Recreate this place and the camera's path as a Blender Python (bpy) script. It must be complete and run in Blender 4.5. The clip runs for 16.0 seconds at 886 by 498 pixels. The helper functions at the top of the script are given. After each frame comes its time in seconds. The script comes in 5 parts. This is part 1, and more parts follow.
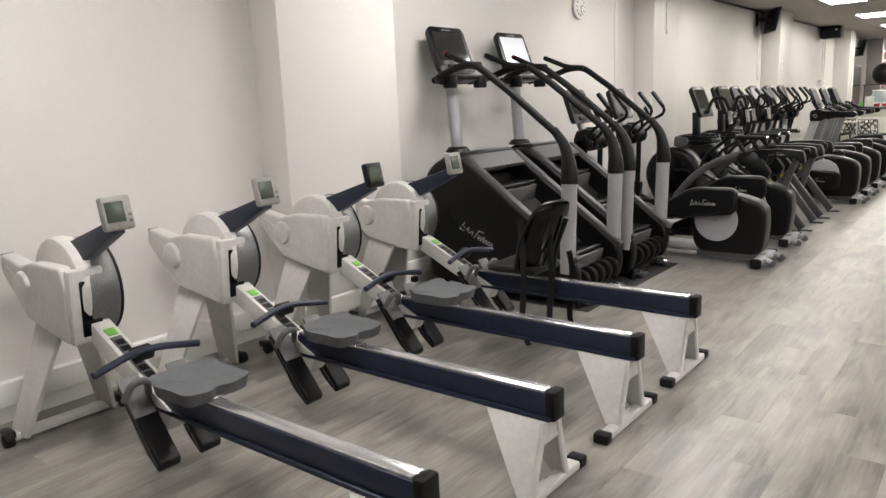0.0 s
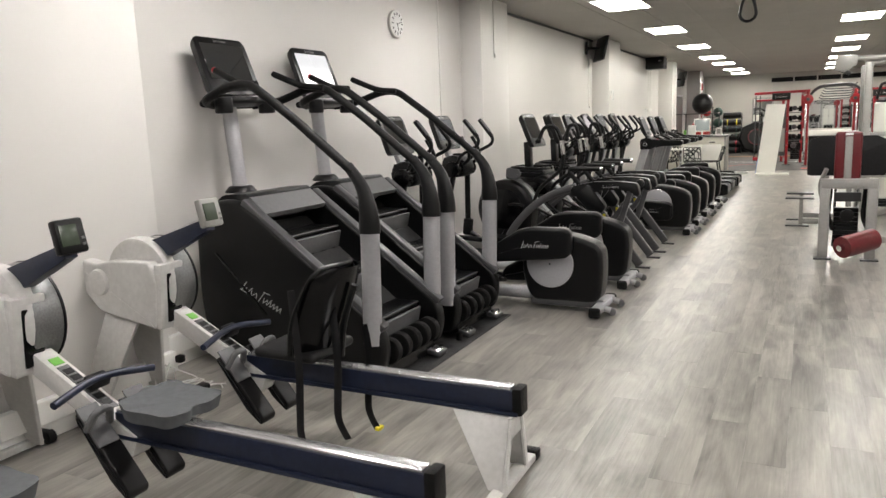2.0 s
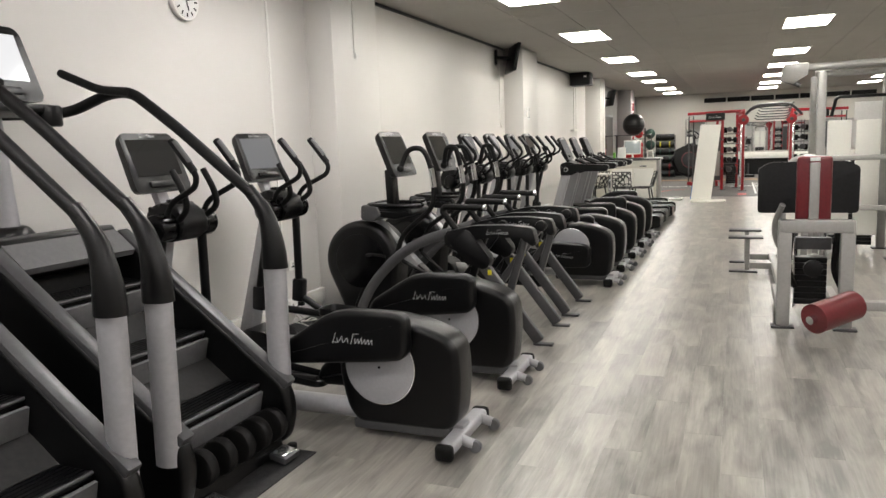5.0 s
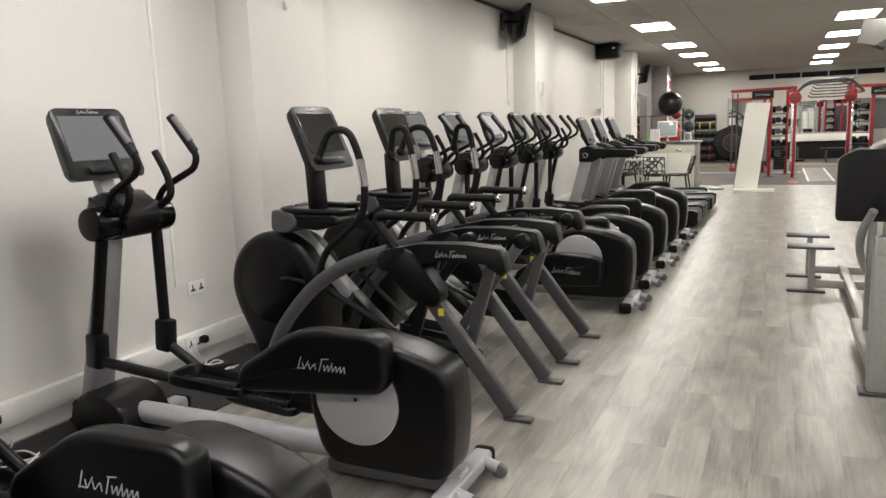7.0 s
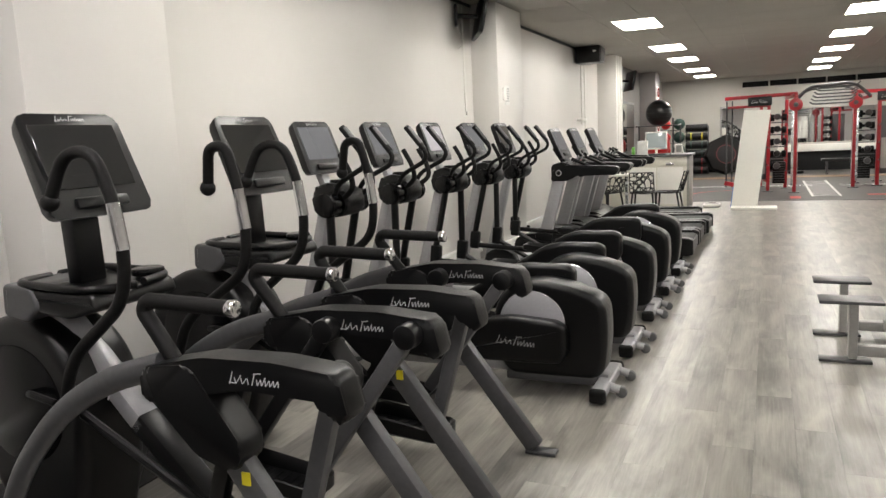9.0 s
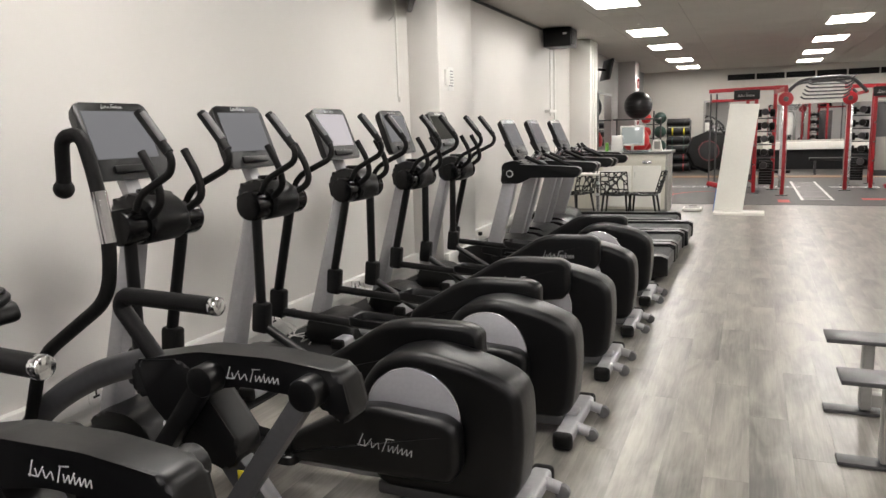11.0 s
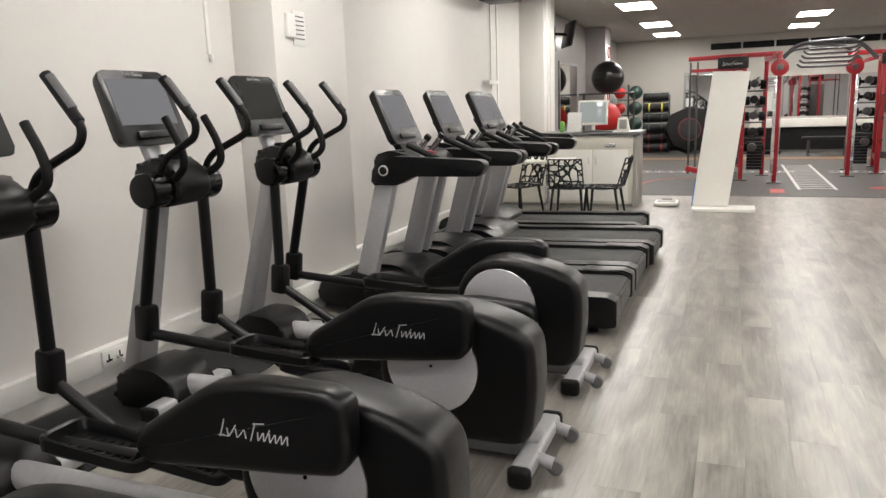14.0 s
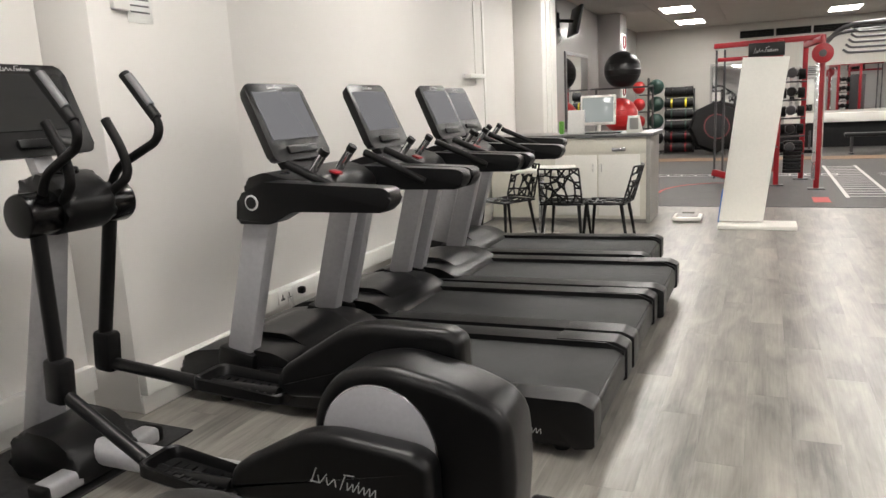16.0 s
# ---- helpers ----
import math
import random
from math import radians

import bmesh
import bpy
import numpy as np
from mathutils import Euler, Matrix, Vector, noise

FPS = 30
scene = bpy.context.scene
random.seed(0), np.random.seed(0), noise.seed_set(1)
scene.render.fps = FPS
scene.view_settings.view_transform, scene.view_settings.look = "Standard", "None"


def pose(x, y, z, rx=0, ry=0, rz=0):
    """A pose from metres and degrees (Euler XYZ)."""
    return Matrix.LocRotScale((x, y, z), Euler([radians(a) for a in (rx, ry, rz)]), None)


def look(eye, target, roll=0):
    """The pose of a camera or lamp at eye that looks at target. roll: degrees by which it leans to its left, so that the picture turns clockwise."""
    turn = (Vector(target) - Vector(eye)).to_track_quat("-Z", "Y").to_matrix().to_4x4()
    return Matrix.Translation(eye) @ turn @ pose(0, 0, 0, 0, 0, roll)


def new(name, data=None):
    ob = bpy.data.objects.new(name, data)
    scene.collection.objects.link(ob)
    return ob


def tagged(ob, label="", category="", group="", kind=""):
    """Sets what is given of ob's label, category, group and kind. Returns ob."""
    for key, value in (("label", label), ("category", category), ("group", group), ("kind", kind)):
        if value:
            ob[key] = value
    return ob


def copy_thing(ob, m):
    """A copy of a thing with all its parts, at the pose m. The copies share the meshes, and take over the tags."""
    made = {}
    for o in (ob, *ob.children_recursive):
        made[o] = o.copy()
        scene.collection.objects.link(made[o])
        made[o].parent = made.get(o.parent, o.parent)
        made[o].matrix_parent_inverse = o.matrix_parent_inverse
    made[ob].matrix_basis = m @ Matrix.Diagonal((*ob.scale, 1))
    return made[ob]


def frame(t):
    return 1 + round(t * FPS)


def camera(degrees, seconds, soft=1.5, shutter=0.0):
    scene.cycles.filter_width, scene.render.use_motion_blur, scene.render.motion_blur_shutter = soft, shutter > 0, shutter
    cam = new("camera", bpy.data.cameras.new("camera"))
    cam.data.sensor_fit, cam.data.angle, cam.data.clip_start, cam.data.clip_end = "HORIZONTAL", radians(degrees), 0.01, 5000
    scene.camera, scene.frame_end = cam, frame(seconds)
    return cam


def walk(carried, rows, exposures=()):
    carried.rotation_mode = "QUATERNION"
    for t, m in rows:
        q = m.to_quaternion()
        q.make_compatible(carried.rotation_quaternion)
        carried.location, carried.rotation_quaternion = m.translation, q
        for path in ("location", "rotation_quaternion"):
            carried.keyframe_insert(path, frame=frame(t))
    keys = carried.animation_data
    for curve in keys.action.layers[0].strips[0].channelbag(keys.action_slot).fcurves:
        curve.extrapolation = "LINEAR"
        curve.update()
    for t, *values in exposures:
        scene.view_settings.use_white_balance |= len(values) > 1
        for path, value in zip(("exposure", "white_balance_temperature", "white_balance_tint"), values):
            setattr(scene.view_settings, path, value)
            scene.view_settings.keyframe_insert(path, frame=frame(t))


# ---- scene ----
cam = camera(63.0, 16.0)
PATH = [
    (0, (1.029, -2.546, 1.591), (-0.19, -1.009, 1.198), -2.4),
    (0.5, (0.991, -2.308, 1.585), (-0.16, -0.712, 1.224), -2.3),
    (1, (0.925, -2.01, 1.596), (-0.16, -0.363, 1.263), -2.2),
    (1.5, (0.801, -1.704, 1.597), (-0.176, 0.01, 1.263), -2.9),
    (2, (0.744, -1.346, 1.588), (-0.143, 0.415, 1.25), -2.2),
    (2.5, (0.691, -0.951, 1.588), (-0.177, 0.819, 1.254), -2.1),
    (3, (0.608, -0.51, 1.584), (-0.233, 1.278, 1.272), -1.8),
    (3.5, (0.634, -0.105, 1.572), (-0.232, 1.676, 1.292), -1.7),
    (4, (0.572, 0.275, 1.562), (-0.265, 2.068, 1.278), -2.5),
    (4.5, (0.565, 0.684, 1.557), (-0.179, 2.518, 1.276), -2.9),
    (4.7, (0.584, 0.847, 1.555), (-0.153, 2.685, 1.274), -2.4),
    (6.8, (0.44, 2.797, 1.516), (-0.381, 4.591, 1.185), -2.0),
    (7, (0.422, 2.977, 1.519), (-0.411, 4.765, 1.19), -2.2),
    (7.5, (0.379, 3.423, 1.515), (-0.473, 5.205, 1.196), -1.6),
    (8, (0.294, 3.836, 1.505), (-0.531, 5.633, 1.201), -2.0),
    (8.2, (0.256, 4.026, 1.514), (-0.546, 5.833, 1.215), -2.5),
    (10.3, (0.174, 5.813, 1.497), (-0.696, 7.588, 1.196), -2.7),
    (10.5, (0.154, 5.959, 1.495), (-0.697, 7.741, 1.175), -1.6),
    (11, (0.123, 6.379, 1.516), (-0.649, 8.195, 1.191), -1.7),
    (11.5, (0.129, 6.831, 1.516), (-0.645, 8.647, 1.19), -1.9),
    (12, (0.073, 7.244, 1.508), (-0.683, 9.063, 1.16), -2.3),
    (12.5, (0.069, 7.688, 1.488), (-0.653, 9.516, 1.119), -2.3),
    (13, (0.1, 8.136, 1.486), (-0.647, 9.952, 1.102), -1.9),
    (13.5, (0.066, 8.581, 1.484), (-0.64, 10.411, 1.094), -2.0),
    (14, (0.073, 9.03, 1.461), (-0.66, 10.851, 1.077), -2.0),
    (14.5, (0.026, 9.467, 1.444), (-0.729, 11.279, 1.059), -2.8),
    (15, (0.0, 9.914, 1.432), (-0.745, 11.731, 1.053), -3.0),
    (15.5, (0.019, 10.358, 1.429), (-0.783, 12.152, 1.057), -2.6),
    (16, (0.018, 10.78, 1.441), (-0.782, 12.572, 1.057), -2.9),
]
walk(cam, [(t, look(eye, target, roll)) for t, eye, target, roll in PATH],
     [(0, 0.30, 6500, 10), (8, 0.30, 6500, 10), (11, 0.33, 6420, 13), (16, 0.33, 6400, 13)])

# ---- world and light ----
world = bpy.data.worlds.new("world")
world.use_nodes = True
world.node_tree.nodes["Background"].inputs[0].default_value = (0.5, 0.52, 0.55, 1)
world.node_tree.nodes["Background"].inputs[1].default_value = 0.05
scene.world = world
PANEL_POWER = 24.0

WALL_X, CEIL_Z, END_Y, BACK_Y, RIGHT_X, RUBBER_Y = -3.14, 3.13, 31.2, -6.0, 7.5, 20.75

# ---- materials ----
def material(name, colour, rough=0.5, metal=0.0, grain=0.0, grain_scale=40.0, bump=0.0, bump_scale=200.0, coat=0.0,
             stretch=(1, 1, 1), stain=0.0, stain_scale=1.5, rough_var=0.0, spec=0.5):
    m = bpy.data.materials.new(name)
    m.use_nodes = True
    nt = m.node_tree
    b = nt.nodes["Principled BSDF"]
    b.inputs["Roughness"].default_value = rough
    b.inputs["Metallic"].default_value = metal
    b.inputs["Specular IOR Level"].default_value = spec
    b.inputs["Coat Weight"].default_value = coat
    b.inputs["Base Color"].default_value = (*colour, 1)
    tc = nt.nodes.new("ShaderNodeTexCoord")
    mp = nt.nodes.new("ShaderNodeMapping")
    mp.inputs["Scale"].default_value = stretch
    nt.links.new(tc.outputs["Object"], mp.inputs[0])

    def noise_tex(scale, detail=4):
        n = nt.nodes.new("ShaderNodeTexNoise")
        n.inputs["Scale"].default_value = scale
        n.inputs["Detail"].default_value = detail
        nt.links.new(mp.outputs[0], n.inputs["Vector"])
        return n

    last = None
    for amount, scale in ((grain, grain_scale), (stain, stain_scale)):
        if amount <= 0:
            continue
        n = noise_tex(scale)
        r = nt.nodes.new("ShaderNodeMapRange")
        r.inputs[1].default_value, r.inputs[2].default_value = 0.3, 0.7
        r.inputs[3].default_value, r.inputs[4].default_value = 1 - amount, 1 + amount
        nt.links.new(n.outputs[0], r.inputs[0])
        mul = nt.nodes.new("ShaderNodeMix")
        mul.data_type, mul.blend_type = "RGBA", "MULTIPLY"
        mul.inputs[0].default_value = 1
        if last is None:
            mul.inputs[6].default_value = (*colour, 1)
        else:
            nt.links.new(last, mul.inputs[6])
        nt.links.new(r.outputs[0], mul.inputs[7])
        last = mul.outputs[2]
    if last is not None:
        nt.links.new(last, b.inputs["Base Color"])
    if rough_var > 0:
        n = noise_tex(6)
        r = nt.nodes.new("ShaderNodeMapRange")
        r.inputs[3].default_value, r.inputs[4].default_value = max(0.02, rough - rough_var), rough + rough_var
        nt.links.new(n.outputs[0], r.inputs[0])
        nt.links.new(r.outputs[0], b.inputs["Roughness"])
    if bump > 0:
        n = noise_tex(bump_scale, 3)
        bp = nt.nodes.new("ShaderNodeBump")
        bp.inputs["Strength"].default_value = bump
        bp.inputs["Distance"].default_value = 0.004
        nt.links.new(n.outputs[0], bp.inputs["Height"])
        nt.links.new(bp.outputs[0], b.inputs["Normal"])
    return m


def glowing(name, colour, strength, base=None):
    m = bpy.data.materials.new(name)
    m.use_nodes = True
    b = m.node_tree.nodes["Principled BSDF"]
    b.inputs["Base Color"].default_value = (*(base or colour), 1)
    b.inputs["Emission Color"].default_value = (*colour, 1)
    b.inputs["Emission Strength"].default_value = strength
    b.inputs["Roughness"].default_value = 0.4 if base is None else 0.1
    return m


def plank_material(name, tone, per_island):
    m = bpy.data.materials.new(name)
    m.use_nodes = True
    nt = m.node_tree
    b = nt.nodes["Principled BSDF"]
    geo = nt.nodes.new("ShaderNodeNewGeometry")
    rnd = geo.outputs["Random Per Island"] if per_island else nt.nodes.new("ShaderNodeObjectInfo").outputs["Random"]
    sep = nt.nodes.new("ShaderNodeVectorMath")
    sep.operation = "MULTIPLY_ADD"
    comb = nt.nodes.new("ShaderNodeCombineXYZ")
    for i in range(3):
        nt.links.new(rnd, comb.inputs[i])
    nt.links.new(comb.outputs[0], sep.inputs[0])
    sep.inputs[1].default_value = (37, 53, 19)
    nt.links.new(geo.outputs["Position"], sep.inputs[2])

    def streak(scale, sx, sy, detail, rough=0.6):
        mp = nt.nodes.new("ShaderNodeMapping")
        mp.inputs["Scale"].default_value = (sx, sy, 1)
        nt.links.new(sep.outputs[0], mp.inputs[0])
        n = nt.nodes.new("ShaderNodeTexNoise")
        n.inputs["Scale"].default_value, n.inputs["Detail"].default_value = scale, detail
        n.inputs["Roughness"].default_value = rough
        n.inputs["Distortion"].default_value = 0.6
        nt.links.new(mp.outputs[0], n.inputs["Vector"])
        return n.outputs[0]
    fine, broad = streak(1.0, 70, 3.0, 5), streak(1.0, 6.0, 1.5, 5, 0.55)
    add = nt.nodes.new("ShaderNodeMath")
    add.operation = "MULTIPLY_ADD"
    nt.links.new(fine, add.inputs[0])
    add.inputs[1].default_value = 0.38
    nt.links.new(broad, add.inputs[2])
    add2 = nt.nodes.new("ShaderNodeMath")
    add2.operation = "MULTIPLY_ADD"
    nt.links.new(rnd, add2.inputs[0])
    add2.inputs[1].default_value = 0.09
    nt.links.new(add.outputs[0], add2.inputs[2])
    ramp = nt.nodes.new("ShaderNodeValToRGB")
    ramp.color_ramp.elements[0].position, ramp.color_ramp.elements[1].position = 0.50, 0.98
    ramp.color_ramp.elements[0].color = (*[c * k for c, k in zip(tone, (0.40, 0.405, 0.41))], 1)
    ramp.color_ramp.elements[1].color = (*[c * k for c, k in zip(tone, (1.40, 1.40, 1.38))], 1)
    nt.links.new(add2.outputs[0], ramp.inputs[0])
    nt.links.new(ramp.outputs[0], b.inputs["Base Color"])
    mr = nt.nodes.new("ShaderNodeMapRange")
    mr.inputs[3].default_value, mr.inputs[4].default_value = 0.24, 0.42
    nt.links.new(broad, mr.inputs[0])
    nt.links.new(mr.outputs[0], b.inputs["Roughness"])
    bp = nt.nodes.new("ShaderNodeBump")
    bp.inputs["Strength"].default_value, bp.inputs["Distance"].default_value = 0.15, 0.002
    nt.links.new(fine, bp.inputs["Height"])
    nt.links.new(bp.outputs[0], b.inputs["Normal"])
    return m


PAINT = material("white_wall_paint", (0.68, 0.662, 0.635), 0.42, bump=0.06, bump_scale=70, stain=0.03, stain_scale=0.8)
GREY_PAINT = material("grey_gloss_panel", (0.40, 0.39, 0.38), 0.2, stain=0.04)
TRIM = material("white_trunking", (0.78, 0.77, 0.74), 0.4, stain=0.05, stain_scale=3)
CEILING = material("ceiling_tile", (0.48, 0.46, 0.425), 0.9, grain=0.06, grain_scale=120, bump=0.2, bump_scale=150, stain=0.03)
CEIL_BAR = material("ceiling_bar", (0.72, 0.70, 0.67), 0.5)
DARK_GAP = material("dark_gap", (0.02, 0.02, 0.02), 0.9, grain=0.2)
LIGHT = glowing("light_panel", (1.0, 0.96, 0.93), PANEL_POWER)
LIGHT_WARM = glowing("warm_light_panel", (1.0, 0.965, 0.885), PANEL_POWER)
PLASTIC = material("black_satin_plastic", (0.0022, 0.0022, 0.0025), 0.34, spec=0.34, bump=0.12, bump_scale=600, grain=0.15, grain_scale=12, rough_var=0.06)
SOFT = material("black_rubber_grip", (0.006, 0.0058, 0.0058), 0.5, spec=0.18, bump=0.3, bump_scale=500, grain=0.2)
GLOSS = material("black_gloss_plastic", (0.003, 0.003, 0.0033), 0.2, spec=0.26, grain=0.1)
CHARCOAL = material("charcoal_metal_paint", (0.075, 0.075, 0.078), 0.38, 0.3, grain=0.08, rough_var=0.06)
STEPGREY = material("mid_grey_plastic", (0.13, 0.13, 0.132), 0.5, spec=0.3, bump=0.2, bump_scale=400, grain=0.08)
SILVER = material("silver_paint", (0.40, 0.40, 0.415), 0.36, 0.3, grain=0.05, rough_var=0.05)
DISC = material("silver_disc", (0.42, 0.42, 0.44), 0.42, 0.3, grain=0.04, grain_scale=60)
CHROME = material("chrome", (0.75, 0.75, 0.76), 0.12, 1.0, grain=0.03)
ALLOY = material("brushed_aluminium", (0.66, 0.66, 0.67), 0.26, 0.9, grain=0.1, grain_scale=60, stretch=(0.05, 1, 1), rough_var=0.08)
ROWGREY = material("light_grey_plastic", (0.56, 0.55, 0.53), 0.45, grain=0.05, bump=0.1, bump_scale=300, stain=0.06, stain_scale=5)
NAVY = material("navy_painted_metal", (0.012, 0.017, 0.038), 0.32, 0.1, grain=0.15, rough_var=0.08)
SEATGREY = material("grey_foam_seat", (0.095, 0.10, 0.105), 0.7, spec=0.3, bump=0.2, bump_scale=300, grain=0.1)
CASE = material("warm_grey_case", (0.30, 0.295, 0.275), 0.5, grain=0.05)
LCD = material("lcd_glass", (0.05, 0.065, 0.045), 0.25, grain=0.08)
SCREEN_OFF = material("dark_screen_glass", (0.016, 0.017, 0.018), 0.07, coat=1.0, spec=0.9, grain=0.05)
# emission stands in for ceiling light reflected in dark climber and elliptical screens
SCREEN_GLARE = glowing("glare_screen", (0.86, 0.86, 0.87), 0.8, (0.03, 0.03, 0.03))
SCREEN_SOFT_GLARE = glowing("soft_glare_screen", (0.90, 0.84, 0.85), 0.5, (0.03, 0.03, 0.03))
SCREEN_PALE_GLOW = glowing("pale_glow_screen", (0.92, 0.93, 0.96), 0.13, (0.03, 0.03, 0.03))
# end wall colour set darker than the white of the side walls
END_DULL_WHITE = material("dull_white_end_wall", (0.50, 0.485, 0.445), 0.5, bump=0.05, bump_scale=70, stain=0.04, stain_scale=0.7)
SCREEN_DIM = glowing("dim_screen", (0.75, 0.82, 0.76), 0.30, (0.05, 0.05, 0.05))
RED = material("red_powder_coat", (0.30, 0.010, 0.016), 0.35, grain=0.08, rough_var=0.05)
VINYL_RED = material("dark_red_vinyl", (0.115, 0.010, 0.014), 0.32, bump=0.1, bump_scale=250, grain=0.1)
VINYL_BLACK = material("black_vinyl", (0.011, 0.011, 0.012), 0.5, spec=0.3, bump=0.2, bump_scale=250, grain=0.2)
FRAME = material("pale_grey_frame", (0.32, 0.315, 0.30), 0.35, 0.2, grain=0.05)
BELT = material("treadmill_belt", (0.032, 0.033, 0.033), 0.62, spec=0.3, bump=0.3, bump_scale=700, grain=0.12, stain=0.15, stain_scale=4)
MAT = material("black_floor_mat", (0.034, 0.034, 0.035), 0.8, spec=0.25, bump=0.5, bump_scale=300, grain=0.25)
RUBBER = material("rubber_floor", (0.06, 0.056, 0.052), 0.6, grain=0.25, grain_scale=160, bump=0.3, bump_scale=300, stain=0.12)
WHITE_LINE = material("white_floor_paint", (0.62, 0.61, 0.59), 0.6, grain=0.12, grain_scale=30)
RED_LINE = material("red_floor_paint", (0.45, 0.05, 0.04), 0.6, grain=0.15)
TAN = material("tan_floor_strip", (0.22, 0.13, 0.07), 0.6, grain=0.2)
CREAM = material("cream_cabinet", (0.66, 0.64, 0.56), 0.4, grain=0.03, stain=0.03)
DESKTOP = material("grey_worktop", (0.13, 0.13, 0.13), 0.3, grain=0.2, grain_scale=150)
DESKGREY = material("grey_end_panel", (0.30, 0.29, 0.27), 0.4, grain=0.05)
WHITE = material("white_laminate", (0.80, 0.79, 0.74), 0.35, grain=0.02, stain=0.03)
BLUE = material("blue_tape", (0.03, 0.14, 0.45), 0.5, grain=0.08)
MIRROR = material("mirror_glass", (0.85, 0.86, 0.86), 0.02, 1.0)
BALLBLACK = material("black_ball", (0.010, 0.0095, 0.0095), 0.3, spec=0.35, bump=0.1, bump_scale=60, grain=0.1)
BALLRED = material("red_ball", (0.5, 0.02, 0.02), 0.35, grain=0.06)
BALLGREEN = material("dark_green_ball", (0.015, 0.045, 0.035), 0.5, grain=0.1)
YELLOW = material("yellow_mark", (0.65, 0.55, 0.02), 0.5, grain=0.06)
GREEN = material("green_sticker", (0.16, 0.45, 0.07), 0.5, grain=0.1)
PAPER = material("white_paper", (0.75, 0.75, 0.73), 0.7, grain=0.04)
LETTER = material("silver_lettering", (0.6, 0.6, 0.6), 0.4, 0.2, grain=0.05)
MESH = material("grey_perforated_metal", (0.20, 0.20, 0.20), 0.4, 0.6, grain=0.16, grain_scale=110)
CABLE = material("white_cable", (0.65, 0.64, 0.62), 0.5, grain=0.05)
PLANK = plank_material("grey_wood_plank", (0.248, 0.232, 0.21), False)
PLANK_FAR = plank_material("grey_wood_plank_field", (0.248, 0.232, 0.21), True)

# ---- mesh builders ----
def finish(name, bm, mat, parent=None, smooth=True, place=None):
    bmesh.ops.recalc_face_normals(bm, faces=bm.faces[:])
    me = bpy.data.meshes.new(name)
    bm.to_mesh(me)
    bm.free()
    me.materials.append(mat)
    if smooth:
        me.shade_smooth()
        me.set_sharp_from_angle(angle=radians(38))
    ob = new(name, me)
    if parent is not None:
        ob.parent = parent
    if place is not None:
        ob.matrix_basis = place
    return ob


def add_box(bm, size, at=(0, 0, 0), turn=None, bevel=0.0, seg=2):
    g = bmesh.ops.create_cube(bm, size=1.0)
    vs = g["verts"]
    bmesh.ops.scale(bm, vec=size, verts=vs)
    if bevel > 0:
        es = list({e for v in vs for e in v.link_edges})
        r = bmesh.ops.bevel(bm, geom=es, offset=min(bevel, 0.49 * min(size)), segments=seg, affect="EDGES", profile=0.5)
        vs = list({v for f in r["faces"] for v in f.verts} | {v for v in vs if v.is_valid})
    m = Matrix.Translation(at)
    if turn is not None:
        m = m @ Euler([radians(a) for a in turn]).to_matrix().to_4x4()
    bmesh.ops.transform(bm, matrix=m, verts=vs)


def box(name, size, at, mat, parent=None, turn=None, bevel=0.006, seg=2):
    bm = bmesh.new()
    add_box(bm, size, at, turn, bevel, seg)
    return finish(name, bm, mat, parent)


def span(name, lo, hi, mat, parent=None, bevel=0.0):
    return box(name, [b - a for a, b in zip(lo, hi)], [(a + b) / 2 for a, b in zip(lo, hi)], mat, parent, None, bevel)


def add_prism(bm, pts, y0, y1, bevel=0.01, seg=2, rounding=0.0, shear=0.0):
    """A profile in x and z drawn out from y0 to y1; shear slides it in y by height below the top."""
    if rounding > 0:
        pts = rounded(pts, rounding)
    top = max(p[1] for p in pts)
    a = [bm.verts.new((x, y0 + shear * (top - z), z)) for x, z in pts]
    b = [bm.verts.new((x, y1 + shear * (top - z), z)) for x, z in pts]
    fa, fb = bm.faces.new(a), bm.faces.new(b[::-1])
    n = len(pts)
    for i in range(n):
        bm.faces.new((a[i], b[i], b[(i + 1) % n], a[(i + 1) % n]))
    if bevel > 0:
        es = list(fa.edges) + list(fb.edges)
        bmesh.ops.bevel(bm, geom=es, offset=bevel, segments=seg, affect="EDGES", profile=0.5)


def rounded(pts, r, steps=4):
    out, n = [], len(pts)
    for i in range(n):
        p, a, b = Vector(pts[i]), Vector(pts[i - 1]), Vector(pts[(i + 1) % n])
        d1, d2 = (a - p), (b - p)
        k = min(r, d1.length * 0.45, d2.length * 0.45)
        s, e = p + d1.normalized() * k, p + d2.normalized() * k
        for j in range(steps + 1):
            t = j / steps
            out.append(tuple(s * (1 - t) ** 2 + p * 2 * t * (1 - t) + e * t * t))
    return out


def prism(name, pts, y0, y1, mat, parent=None, bevel=0.01, rounding=0.0, shear=0.0, seg=2):
    bm = bmesh.new()
    add_prism(bm, pts, y0, y1, bevel, seg, rounding, shear)
    return finish(name, bm, mat, parent)


